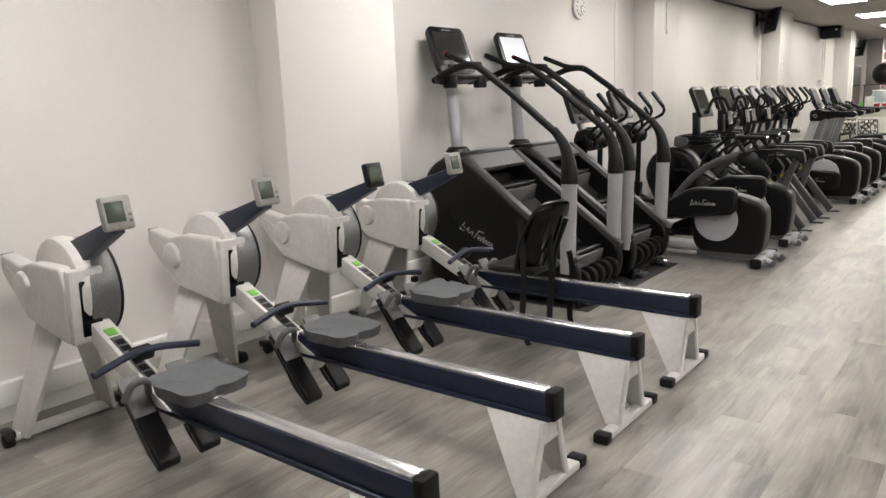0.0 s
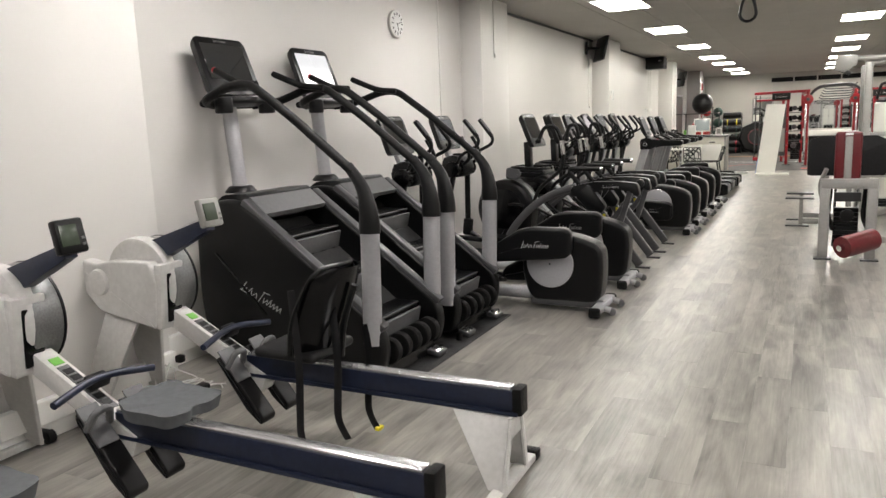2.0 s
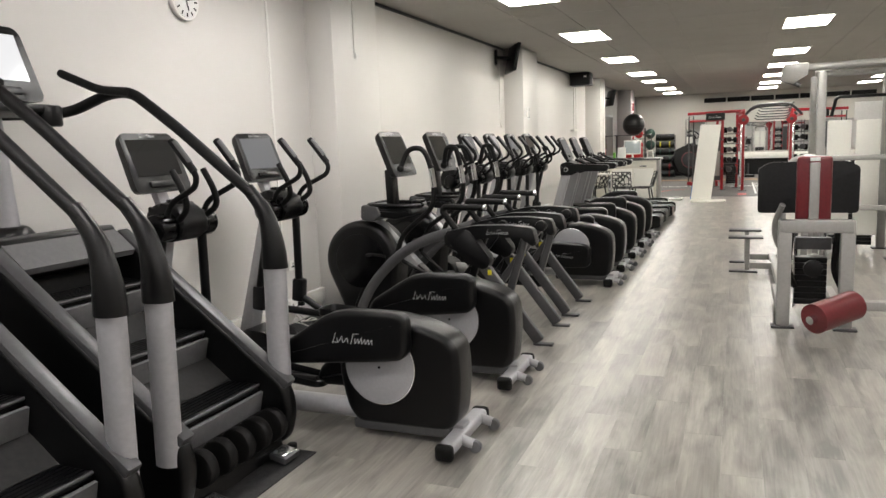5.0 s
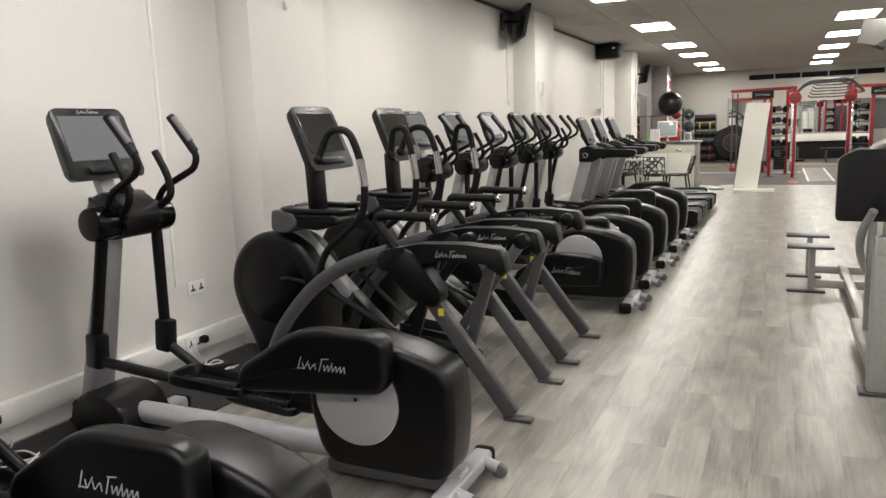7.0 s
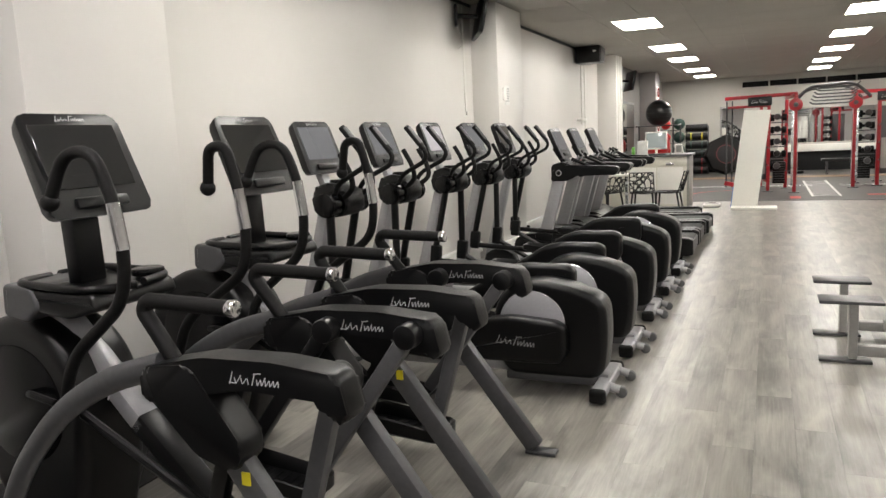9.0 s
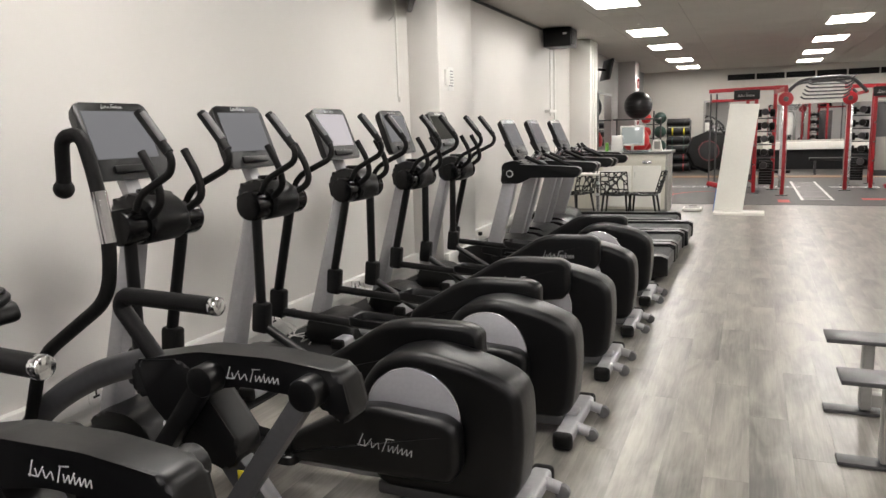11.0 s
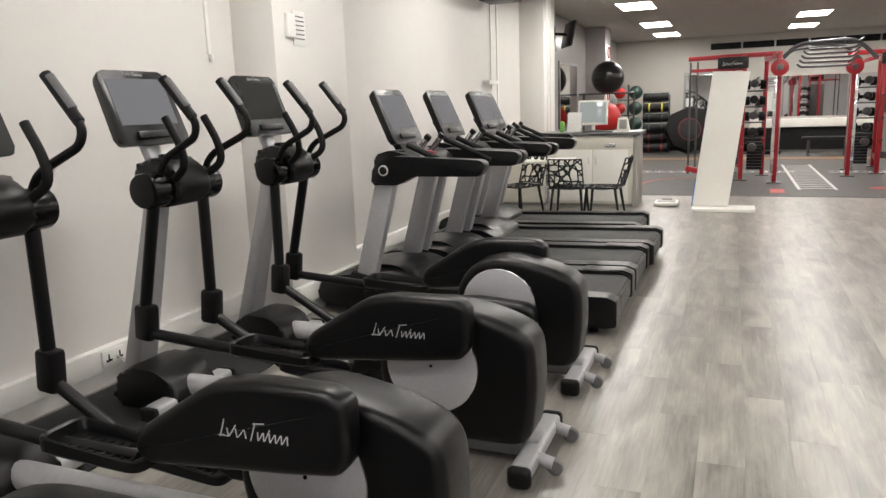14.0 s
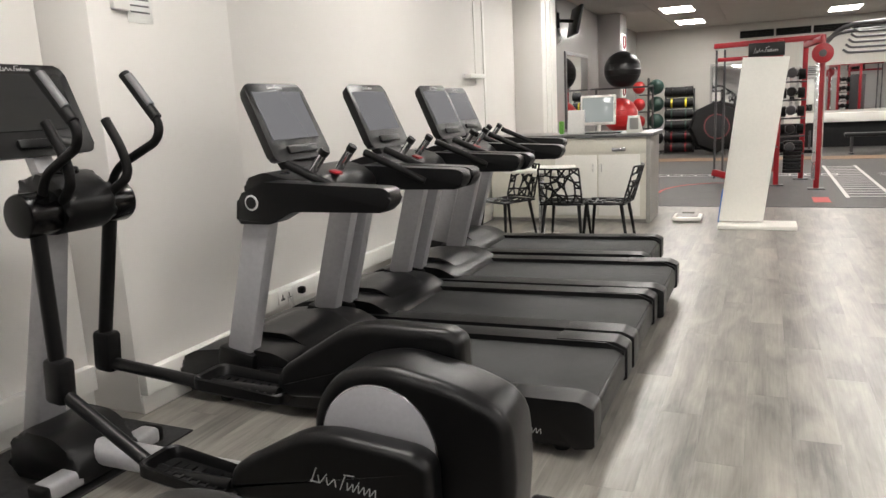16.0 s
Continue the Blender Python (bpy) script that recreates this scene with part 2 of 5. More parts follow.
def soft_prism(name, pts, y0, y1, mat, parent=None, r=0.03, rounding=0.06, steps=4):
    """A profile in x and z with fully rounded rims of radius r on both faces."""
    prof = [Vector(p) for p in rounded(pts, rounding, 5)]
    prof = [p for i, p in enumerate(prof) if (p - prof[i - 1]).length > 1e-4]
    n = len(prof)
    area = sum(prof[i - 1].x * prof[i].y - prof[i].x * prof[i - 1].y for i in range(n))
    inward = []
    for i in range(n):
        d = (prof[(i + 1) % n] - prof[i - 1]).normalized()
        inward.append(Vector((-d.y, d.x)) * (1 if area > 0 else -1))
    levels = [(r + 0.012, 0.0)]
    for k in range(steps + 1):
        a = math.pi / 2 * k / steps
        levels.append((r * (1 - math.sin(a)), r * (1 - math.cos(a))))
    rows = [(i, y0 + d) for i, d in levels] + [(i, y1 - d) for i, d in reversed(levels)]
    bm = bmesh.new()
    rings = [[bm.verts.new((p.x + q.x * i, y, p.y + q.y * i)) for p, q in zip(prof, inward)] for i, y in rows]
    for a, b in zip(rings, rings[1:]):
        for k in range(n):
            bm.faces.new((a[k], a[(k + 1) % n], b[(k + 1) % n], b[k]))
    bm.faces.new(rings[0][::-1])
    bm.faces.new(rings[-1])
    return finish(name, bm, mat, parent)


def dish(name, centre, size, tilt, mat, parent):
    """A shallow tray with rounded corners, a raised rim and ribs on its floor."""
    lx, ly, h = size
    bm = bmesh.new()
    rings = []
    for k, z in ((0.90, 0.0), (1.0, 0.012), (1.0, h), (0.95, h + 0.006), (0.90, h), (0.86, 0.016)):
        prof = rounded([(-lx / 2 * k, -ly / 2 * k), (lx / 2 * k, -ly / 2 * k), (lx / 2 * k, ly / 2 * k), (-lx / 2 * k, ly / 2 * k)], 0.045, 4)
        rings.append([bm.verts.new((x, y, z * (1.0 if x < lx * 0.2 else 0.75))) for x, y in prof])
    n = len(rings[0])
    for a, b in zip(rings, rings[1:]):
        for k in range(n):
            bm.faces.new((a[k], a[(k + 1) % n], b[(k + 1) % n], b[k]))
    bm.faces.new(rings[0][::-1])
    bm.faces.new(rings[-1])
    for k in range(8):
        add_box(bm, (0.010, ly * 0.6, 0.006), (-lx * 0.32 + k * lx * 0.09, 0, 0.017))
    bmesh.ops.transform(bm, matrix=Matrix.Translation(centre) @ Euler((0, radians(tilt), 0)).to_matrix().to_4x4(), verts=bm.verts[:])
    return finish(name, bm, mat, parent)


def smooth_path(pts, r=0.08, steps=5):
    pts = [Vector(p) for p in pts]
    out = [pts[0]]
    for i in range(1, len(pts) - 1):
        p, d1, d2 = pts[i], pts[i - 1] - pts[i], pts[i + 1] - pts[i]
        k = min(r, d1.length * 0.48, d2.length * 0.48)
        s, e = p + d1.normalized() * k, p + d2.normalized() * k
        for j in range(steps + 1):
            t = j / steps
            out.append(s * (1 - t) ** 2 + p * 2 * t * (1 - t) + e * t * t)
    out.append(pts[-1])
    return out


def add_tube(bm, pts, radius, sides=10, bend=0.08, flat=1.0, ends=None):
    path = smooth_path(pts, bend)
    n = len(path)
    ref = None
    rings = []
    for i, p in enumerate(path):
        d = (path[min(i + 1, n - 1)] - path[max(i - 1, 0)]).normalized()
        if ref is None:
            ref = Vector((0, 1, 0)) if abs(d.y) < 0.9 else Vector((0, 0, 1))
        u = (ref - d * ref.dot(d)).normalized()
        v = d.cross(u)
        ref = u
        rad = radius if ends is None else radius + (ends - radius) * i / (n - 1)
        rings.append([bm.verts.new(p + u * math.cos(2 * math.pi * k / sides) * rad * flat + v * math.sin(2 * math.pi * k / sides) * rad)
                      for k in range(sides)])
    for a, b in zip(rings, rings[1:]):
        for k in range(sides):
            bm.faces.new((a[k], a[(k + 1) % sides], b[(k + 1) % sides], b[k]))
    bm.faces.new(rings[0][::-1])
    bm.faces.new(rings[-1])


def tube(name, pts, radius, mat, parent=None, sides=10, bend=0.08, flat=1.0, ends=None):
    bm = bmesh.new()
    add_tube(bm, pts, radius, sides, bend, flat, ends)
    return finish(name, bm, mat, parent)


def bar(name, a, b, w, h, mat, parent=None, bevel=0.008, taper=1.0):
    """A box-section bar from a to b: w across in y, h across in the upright plane."""
    a, b = Vector(a), Vector(b)
    d = (b - a).normalized()
    u = Vector((0, 1, 0)) if abs(d.y) < 0.9 else Vector((1, 0, 0))
    u = (u - d * u.dot(d)).normalized()
    v = d.cross(u)
    bm = bmesh.new()
    rings = []
    for p, k in ((a, 1.0), (b, taper)):
        rings.append([bm.verts.new(p + u * sx * w / 2 * k + v * sy * h / 2 * k) for sx, sy in ((-1, -1), (1, -1), (1, 1), (-1, 1))])
    for k in range(4):
        bm.faces.new((rings[0][k], rings[0][(k + 1) % 4], rings[1][(k + 1) % 4], rings[1][k]))
    bm.faces.new(rings[0][::-1])
    bm.faces.new(rings[1])
    if bevel > 0:
        bmesh.ops.bevel(bm, geom=bm.edges[:], offset=min(bevel, 0.45 * min(w, h) * min(1, taper)), segments=2, affect="EDGES", profile=0.5)
    return finish(name, bm, mat, parent)


def add_drum(bm, centre, axis, radius, length, sides=28, bevel=0.01, radius2=None):
    before = set(bm.verts)
    bmesh.ops.create_cone(bm, cap_ends=True, segments=sides, radius1=radius, radius2=radius if radius2 is None else radius2, depth=length)
    if bevel > 0:
        es = [e for e in bm.edges if not (set(e.verts) & before) and abs(e.verts[0].co.z - e.verts[1].co.z) < 1e-6]
        bmesh.ops.bevel(bm, geom=es, offset=bevel, segments=2, affect="EDGES", profile=0.5)
    vs = [v for v in bm.verts if v not in before]
    turn = Vector((0, 0, 1)).rotation_difference(Vector(axis)).to_matrix().to_4x4()
    bmesh.ops.transform(bm, matrix=Matrix.Translation(centre) @ turn, verts=vs)


def drum(name, centre, axis, radius, length, mat, parent=None, sides=28, bevel=0.01, radius2=None):
    bm = bmesh.new()
    add_drum(bm, centre, axis, radius, length, sides, bevel, radius2)
    return finish(name, bm, mat, parent)


def ball(name, centre, radius, mat, parent=None):
    bm = bmesh.new()
    bmesh.ops.create_uvsphere(bm, u_segments=28, v_segments=16, radius=radius)
    bmesh.ops.translate(bm, vec=centre, verts=bm.verts[:])
    return finish(name, bm, mat, parent)


def thing(name, at, label, category, group="", kind=""):
    ob = new(name)
    ob.matrix_basis = pose(*at)
    return tagged(ob, label, category, group, kind)


def lettering(parent, name, origin, along, up, width, height, mat=LETTER):
    """A slanted wordmark drawn as plain running strokes of its size."""
    o, a, u = Vector(origin), Vector(along).normalized(), Vector(up).normalized()
    nrm = a.cross(u) * 0.001
    t = max(0.0016, width * 0.014)
    bm = bmesh.new()

    def stroke(x0, z0, x1, z1):
        p, q = ((x * width + z * height * 0.35, z * height) for x, z in ((x0, z0), (x1, z1)))
        d = Vector((q[0] - p[0], q[1] - p[1])).normalized() * t / 2
        flat = [(p[0] - d.x - d.y, p[1] - d.y + d.x), (p[0] - d.x + d.y, p[1] - d.y - d.x), (q[0] + d.x + d.y, q[1] + d.y - d.x), (q[0] + d.x - d.y, q[1] + d.y + d.x)]
        vs = [bm.verts.new(o + a * x + u * z + nrm * k) for k in (1, -1) for x, z in flat]
        bm.faces.new(vs[:4])
        bm.faces.new(vs[7:3:-1])
        for k in range(4):
            bm.faces.new((vs[k], vs[4 + k], vs[4 + (k + 1) % 4], vs[(k + 1) % 4]))
    # two running zigzags, each led by one tall stroke
    for x0, x1, n in ((0.0, 0.40, 5), (0.46, 1.0, 11)):
        stroke(x0, -0.05, x0, 0.85)
        stroke(x0 - 0.02, 0.02 if x0 == 0 else 0.85, x0 + 0.12, 0.0 if x0 == 0 else 0.92)
        pitch = (x1 - x0 - 0.07) / n
        for k in range(n):
            low, top = 0.03, 0.62 if k == n // 3 else 0.42
            x = x0 + 0.07 + k * pitch
            stroke(x, low if k % 2 else top, x + pitch * 0.75, top if k % 2 else low)
    return finish(name, bm, mat, parent, smooth=False)


def monitor(parent, centre, tilt, screen, width=0.47, height=0.40, deep=0.055):
    """A console display that faces +x and leans back by tilt degrees: housing, screen, lower bezel, badge."""
    m = Matrix.Translation(centre) @ Euler((0, radians(-tilt), 0)).to_matrix().to_4x4()
    bm = bmesh.new()
    prof = rounded([(-width / 2, -height / 2 + 0.02), (-width / 2 + 0.03, -height / 2), (width / 2 - 0.03, -height / 2), (width / 2, -height / 2 + 0.02),
                    (width / 2 - 0.012, height / 2), (-width / 2 + 0.012, height / 2)], 0.04)
    a = [bm.verts.new((deep / 2, y, z)) for y, z in prof]
    b = [bm.verts.new((-deep / 2, y * 0.93, z * 0.93)) for y, z in prof]
    fa = bm.faces.new(a)
    fb = bm.faces.new(b[::-1])
    n = len(prof)
    for i in range(n):
        bm.faces.new((a[i], b[i], b[(i + 1) % n], a[(i + 1) % n]))
    bmesh.ops.bevel(bm, geom=list(fa.edges) + list(fb.edges), offset=0.008, segments=2, affect="EDGES", profile=0.5)
    bmesh.ops.transform(bm, matrix=m, verts=bm.verts[:])
    case = finish("display_housing", bm, PLASTIC, parent)
    bm = bmesh.new()
    add_box(bm, (0.006, width * 0.80, height * 0.62), (deep / 2 + 0.002, 0, height * 0.08), None, 0.002, 1)
    bmesh.ops.transform(bm, matrix=m, verts=bm.verts[:])
    finish("screen", bm, screen, parent)
    bm = bmesh.new()
    add_box(bm, (0.02, width * 0.5, height * 0.10), (deep / 2 + 0.006, 0, -height * 0.37), None, 0.008)
    bmesh.ops.transform(bm, matrix=m, verts=bm.verts[:])
    finish("display_shelf", bm, PLASTIC, parent)
    up = m.to_3x3() @ Vector((0, 0, 1))
    lettering(parent, "badge", m @ Vector((deep / 2 + 0.003, -0.06, height * 0.425)), (0, 1, 0), up, 0.12, 0.022)
    return case

# ---- the room ----
def wall_block(name, lo, hi, mat=PAINT, label="smooth white painted interior wall", bevel=0.0):
    return tagged(span(name, lo, hi, mat, None, bevel), label, "wall", kind="structure")


wall_block("wall_west", (WALL_X - 0.25, BACK_Y, 0), (WALL_X, 21.9, 3.3))
wall_block("wall_west_far", (WALL_X - 0.25, 21.9, 0), (WALL_X, END_Y, 3.3), GREY_PAINT, "grey gloss panelled wall beyond the desk")
wall_block("wall_north", (WALL_X - 0.25, END_Y, 0), (RIGHT_X + 0.25, END_Y + 0.25, 3.3), END_DULL_WHITE, "end wall in a duller white than the side walls")
wall_block("wall_south", (WALL_X - 0.25, BACK_Y - 0.25, 0), (RIGHT_X + 0.25, BACK_Y, 3.3))
# invented east wall, out of view: closes the room and bounces light back
wall_block("wall_east_unseen", (RIGHT_X, BACK_Y, 0), (RIGHT_X + 0.25, END_Y, 3.3))
wall_block("pillar_1", (WALL_X, 0.70, 0), (-2.86, 1.86, CEIL_Z), label="white painted pillar standing out of the wall", bevel=0.006)
wall_block("pillar_2", (WALL_X, 7.05, 0), (-2.86, 7.96, CEIL_Z), label="white painted pillar standing out of the wall", bevel=0.006)
wall_block("pillar_3", (WALL_X, 13.28, 0), (-2.80, 14.25, CEIL_Z), label="white painted pillar standing out of the wall", bevel=0.006)
wall_block("pillar_4", (WALL_X, 20.55, 0), (-2.74, 21.3, CEIL_Z), label="white boxed pillar with pipes beside the desk", bevel=0.006)
wall_block("pillar_5", (WALL_X, 26.2, 0), (-2.70, 27.0, CEIL_Z), GREY_PAINT, "grey pillar with a printed white sign", bevel=0.006)
span("backing", (-3.3, BACK_Y, -0.12), (RIGHT_X, END_Y, -0.012), DESKGREY)
tagged(bpy.data.objects["backing"], "dark screed under the floor planks", "floor", kind="structure").name = "floor_base"

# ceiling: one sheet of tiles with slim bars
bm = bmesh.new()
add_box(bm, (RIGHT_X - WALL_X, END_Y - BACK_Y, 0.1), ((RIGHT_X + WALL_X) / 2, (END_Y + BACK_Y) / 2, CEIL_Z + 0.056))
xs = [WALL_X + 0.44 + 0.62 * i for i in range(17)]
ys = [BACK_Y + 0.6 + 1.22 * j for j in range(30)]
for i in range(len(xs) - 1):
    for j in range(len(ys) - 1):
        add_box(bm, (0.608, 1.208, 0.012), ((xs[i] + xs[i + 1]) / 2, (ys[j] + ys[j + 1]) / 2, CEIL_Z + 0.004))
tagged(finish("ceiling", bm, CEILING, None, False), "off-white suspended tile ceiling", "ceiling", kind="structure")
bm = bmesh.new()
add_box(bm, (0.02, 19.6 - 7.96, 0.03), (WALL_X + 0.011, (19.6 + 7.96) / 2, CEIL_Z - 0.018))
tagged(finish("trim_ceiling", bm, CHARCOAL, None, False), "thin dark edge trim under the ceiling", "trim", kind="structure")


def light_panel(x, y, glow):
    root = thing("ceiling_light", (x, y, CEIL_Z - 0.003), "square white recessed ceiling light panel, switched on", "ceiling light", "ceiling light panels")
    bm = bmesh.new()
    for sx in (-1, 1):
        add_box(bm, (0.02, 1.12, 0.014), (sx * 0.305, 0, -0.007), None, 0.003)
        add_box(bm, (0.59, 0.02, 0.014), (0, sx * 0.55, -0.007), None, 0.003)
    finish("frame", bm, CEIL_BAR, root)
    span("diffuser", (-0.294, -0.539, -0.008), (0.294, 0.539, -0.003), glow, root)
    return root


first, first_warm = light_panel(-1.62, -1.3, LIGHT), light_panel(-1.60, 9.0, LIGHT_WARM)
for x, y in [(-1.62, 2.1), (-1.62, 5.6), (-1.60, 12.6), (-1.62, 16.4), (-1.63, 20.1), (-1.62, 22.9), (-1.62, 26.5), (-1.62, 29.3),
             (1.5, -2.0), (1.5, 1.7), (1.5, 5.4), (1.5, 9.3), (1.5, 13.1), (1.54, 17.2), (1.55, 20.3), (1.55, 23.4), (1.55, 26.5), (1.56, 29.3),
             (4.65, -2.0), (4.65, 1.7), (4.65, 5.4), (4.65, 9.3), (4.65, 13.1), (4.66, 17.2), (4.66, 20.3), (4.66, 23.4), (4.66, 26.5), (4.66, 29.3)]:
    copy_thing(first if y < 7 else first_warm, pose(x, y, CEIL_Z - 0.003))

# skirting trunking with sockets, run along each stretch of wall
def trunking(name, x, y0, y1):
    bm = bmesh.new()
    add_box(bm, (0.055, y1 - y0, 0.13), (x + 0.028, (y0 + y1) / 2, 0.165), None, 0.008)
    add_box(bm, (0.018, y1 - y0, 0.10), (x + 0.009, (y0 + y1) / 2, 0.05), None, 0.004)
    tagged(finish(name, bm, TRIM), "white plastic cable trunking along the wall foot", "skirting", kind="structure")


for i, (x, y0, y1) in enumerate([(WALL_X, BACK_Y, 0.70), (-2.86, 0.70, 1.86), (WALL_X, 1.86, 7.05), (-2.86, 7.05, 7.96), (WALL_X, 7.96, 13.28), (-2.80, 13.28, 14.25), (WALL_X, 14.25, 20.5)]):
    trunking("baseboard_%d" % (i + 1), x, y0, y1)
tagged(span("floor_mat_strip", (WALL_X + 0.06, 3.2, 0.002), (-2.40, 13.2, 0.010), MAT), "thin black rubber matting along the wall", "mat", kind="structure")

# floors past the planks
tagged(span("floor_rubber", (WALL_X, RUBBER_Y, -0.012), (RIGHT_X, END_Y, 0.004), RUBBER), "dark rubber gym floor with speckles", "floor", kind="structure")
tagged(span("floor_threshold", (WALL_X, RUBBER_Y - 0.03, -0.012), (RIGHT_X, RUBBER_Y - 0.001, 0.007), CHARCOAL, None, 0.002), "dark threshold strip between the floors", "trim", kind="structure")
tagged(span("floor_tan", (-2.6, 27.6, 0.0041), (3.5, 28.4, 0.008), TAN), "tan band across the rubber floor", "floor marking", kind="structure")


def floor_marks():
    bm = bmesh.new()
    for x in (1.08, 1.6):
        add_box(bm, (0.05, 4.6, 0.002), (x, 23.9, 0.0055))
    for i in range(16):
        add_box(bm, (0.52, 0.04, 0.002), (1.34, 21.75 + i * 0.28, 0.0056))
    for k in range(7):
        for x in (-1.75, 0.75, 2.3):
            if x > 0 and k > 3:
                continue
            for o in (-0.14, 0.14):
                add_box(bm, (0.20, 0.04, 0.002), (x + 0.24 * k - 0.4, 24.6 + o, 0.0055))
            add_box(bm, (0.035, 0.28, 0.002), (x + 0.24 * k - 0.28, 24.6, 0.0055))
    tagged(finish("floor_marking_white", bm, WHITE_LINE, None, False), "white agility ladder and number grid painted on rubber floor", "floor marking", kind="structure")
    bm = bmesh.new()
    for k in range(14):
        a = math.pi * (0.5 + 0.5 * k / 13)
        add_box(bm, (0.05, 0.16, 0.002), (-0.5 + 0.9 * math.cos(a), 22.2 + 1.2 * math.sin(a), 0.0055), (0, 0, math.degrees(a)))
    add_box(bm, (0.2, 0.5, 0.002), (0.75, 21.4, 0.0055))
    add_box(bm, (0.4, 0.25, 0.002), (2.3, 21.9, 0.0055))
    tagged(finish("floor_marking_red", bm, RED_LINE, None, False), "red curved lines painted on the rubber floor", "floor marking", kind="structure")


floor_marks()

# ---- rowing machines ----
def rower(at, strapped_seat=False, case=CASE):
    r = thing("rowing_machine", at, "light grey rowing machine with navy rail and grey seat", "rowing machine", "rowing machines along the wall")
    bm = bmesh.new()
    add_box(bm, (1.50, 0.075, 0.105), (-0.745, 0, 0.398), None, 0.006)
    add_box(bm, (1.5, 0.10, 0.02), (-0.745, 0, 0.350), None, 0.004)
    finish("rail", bm, NAVY, r)
    box("track", (1.46, 0.062, 0.012), (-0.76, 0, 0.456), ALLOY, r, None, 0.003)
    box("end_cap", (0.045, 0.088, 0.125), (-0.0, 0, 0.402), SOFT, r, None, 0.01)
    bm = bmesh.new()
    for s in (-1, 1):
        add_prism(bm, [(-0.30, 0.338), (-0.02, 0.338), (-0.03, 0.03), (-0.10, 0.03)], s * 0.045 - 0.006, s * 0.045 + 0.006, 0.002, 1, 0, s * 0.30)
    for a, b in (((-0.02, 0.05), (-0.03, 0.14)), ((-0.02, -0.05), (-0.03, -0.14))):
        add_tube(bm, [(a[0], a[1], 0.335), (b[0], b[1], 0.03)], 0.012, 8, flat=1.6)
    add_box(bm, (0.012, 0.14, 0.10), (-0.025, 0, 0.29), None, 0.003)
    finish("rear_leg", bm, ROWGREY, r)
    box("rear_foot", (0.06, 0.52, 0.035), (-0.05, 0, 0.022), ROWGREY, r, None, 0.006)
    for s in (-1, 1):
        box("foot_cap", (0.075, 0.06, 0.05), (-0.05, s * 0.275, 0.026), SOFT, r, None, 0.01)
    bar("front_beam", (-1.38, 0, 0.31), (-2.26, 0, 0.74), 0.095, 0.10, ROWGREY, r)
    d = Vector((-0.88, 0, 0.43)).normalized()
    n = Vector((0.43, 0, 0.88)).normalized()
    tilt = math.degrees(math.atan2(0.43, 0.88))
    c = Vector((-1.72, 0, 0.477)) + n * 0.052
    box("instruction_plate", (0.34, 0.055, 0.004), c, STEPGREY, r, (0, tilt, 0), 0.001)
    bm = bmesh.new()
    for k in range(6):
        add_box(bm, (0.035, 0.04, 0.003), c + d * (0.125 - k * 0.05) + n * 0.003, (0, tilt, 0))
    finish("instruction_print", bm, PLASTIC, r)
    box("sticker", (0.07, 0.05, 0.004), c - d * 0.30 + n * 0.001, GREEN, r, (0, tilt, 0), 0.001)
    box("sticker_label", (0.10, 0.05, 0.004), c - d * 0.39 + n * 0.001, PAPER, r, (0, tilt, 0), 0.001)
    box("sticker", (0.05, 0.05, 0.004), c + d * 0.21 + n * 0.001, GREEN, r, (0, tilt, 0), 0.001)
    # flywheel and its covers
    drum("flywheel_cage", (-2.18, 0.035, 0.79), (0, 1, 0), 0.245, 0.15, MESH, r, 40, 0.012)
    drum("cage_cover", (-2.19, -0.03, 0.80), (0, 1, 0), 0.25, 0.10, ROWGREY, r, 40, 0.03)
    drum("cage_seam", (-2.18, 0.105, 0.79), (0, 1, 0), 0.2485, 0.014, PLASTIC, r, 40, 0.002)
    cover = [(-2.66, 0.94), (-2.68, 0.85), (-2.52, 0.70), (-2.44, 0.63), (-2.02, 0.56), (-1.985, 0.80), (-2.02, 0.93), (-2.30, 0.93), (-2.44, 0.90)]
    soft_prism("side_cover", cover, -0.135, -0.055, ROWGREY, r, 0.014, 0.03)
    prism("side_cover", [(-2.45, 0.9), (-2.45, 0.68), (-2.02, 0.60), (-2.0, 0.82), (-2.2, 0.98)], 0.115, 0.14, ROWGREY, r, 0.01, 0.06)
    drum("hub_cap", (-2.42, -0.135, 0.80), (0, 1, 0), 0.075, 0.05, ROWGREY, r, 28, 0.02)
    box("back_slot", (0.02, 0.06, 0.10), (-2.665, -0.095, 0.885), PLASTIC, r, None, 0.004)
    box("slot_frame", (0.05, 0.165, 0.36), (-1.992, -0.045, 0.74), ROWGREY, r, (0, 5, 0), 0.012)
    box("chain_slot", (0.05, 0.095, 0.27), (-1.986, -0.035, 0.73), GLOSS, r, (0, 5, 0), 0.006)
    # front legs
    bm = bmesh.new()
    for s in (-1, 1):
        add_prism(bm, [(-2.46, 0.68), (-2.18, 0.66), (-2.42, 0.03), (-2.60, 0.03)], s * 0.05 - 0.012, s * 0.05 + 0.012, 0.004, 1, 0, s * 0.27)
    finish("front_leg", bm, ROWGREY, r)
    box("front_foot", (0.07, 0.58, 0.04), (-2.52, 0, 0.03), ROWGREY, r, None, 0.008)
    for s in (-1, 1):
        drum("wheel", (-2.47, s * 0.30, 0.036), (0, 1, 0), 0.036, 0.045, SOFT, r, 16, 0.006)
        box("wheel_cover", (0.10, 0.05, 0.045), (-2.51, s * 0.285, 0.055), PLASTIC, r, None, 0.012)
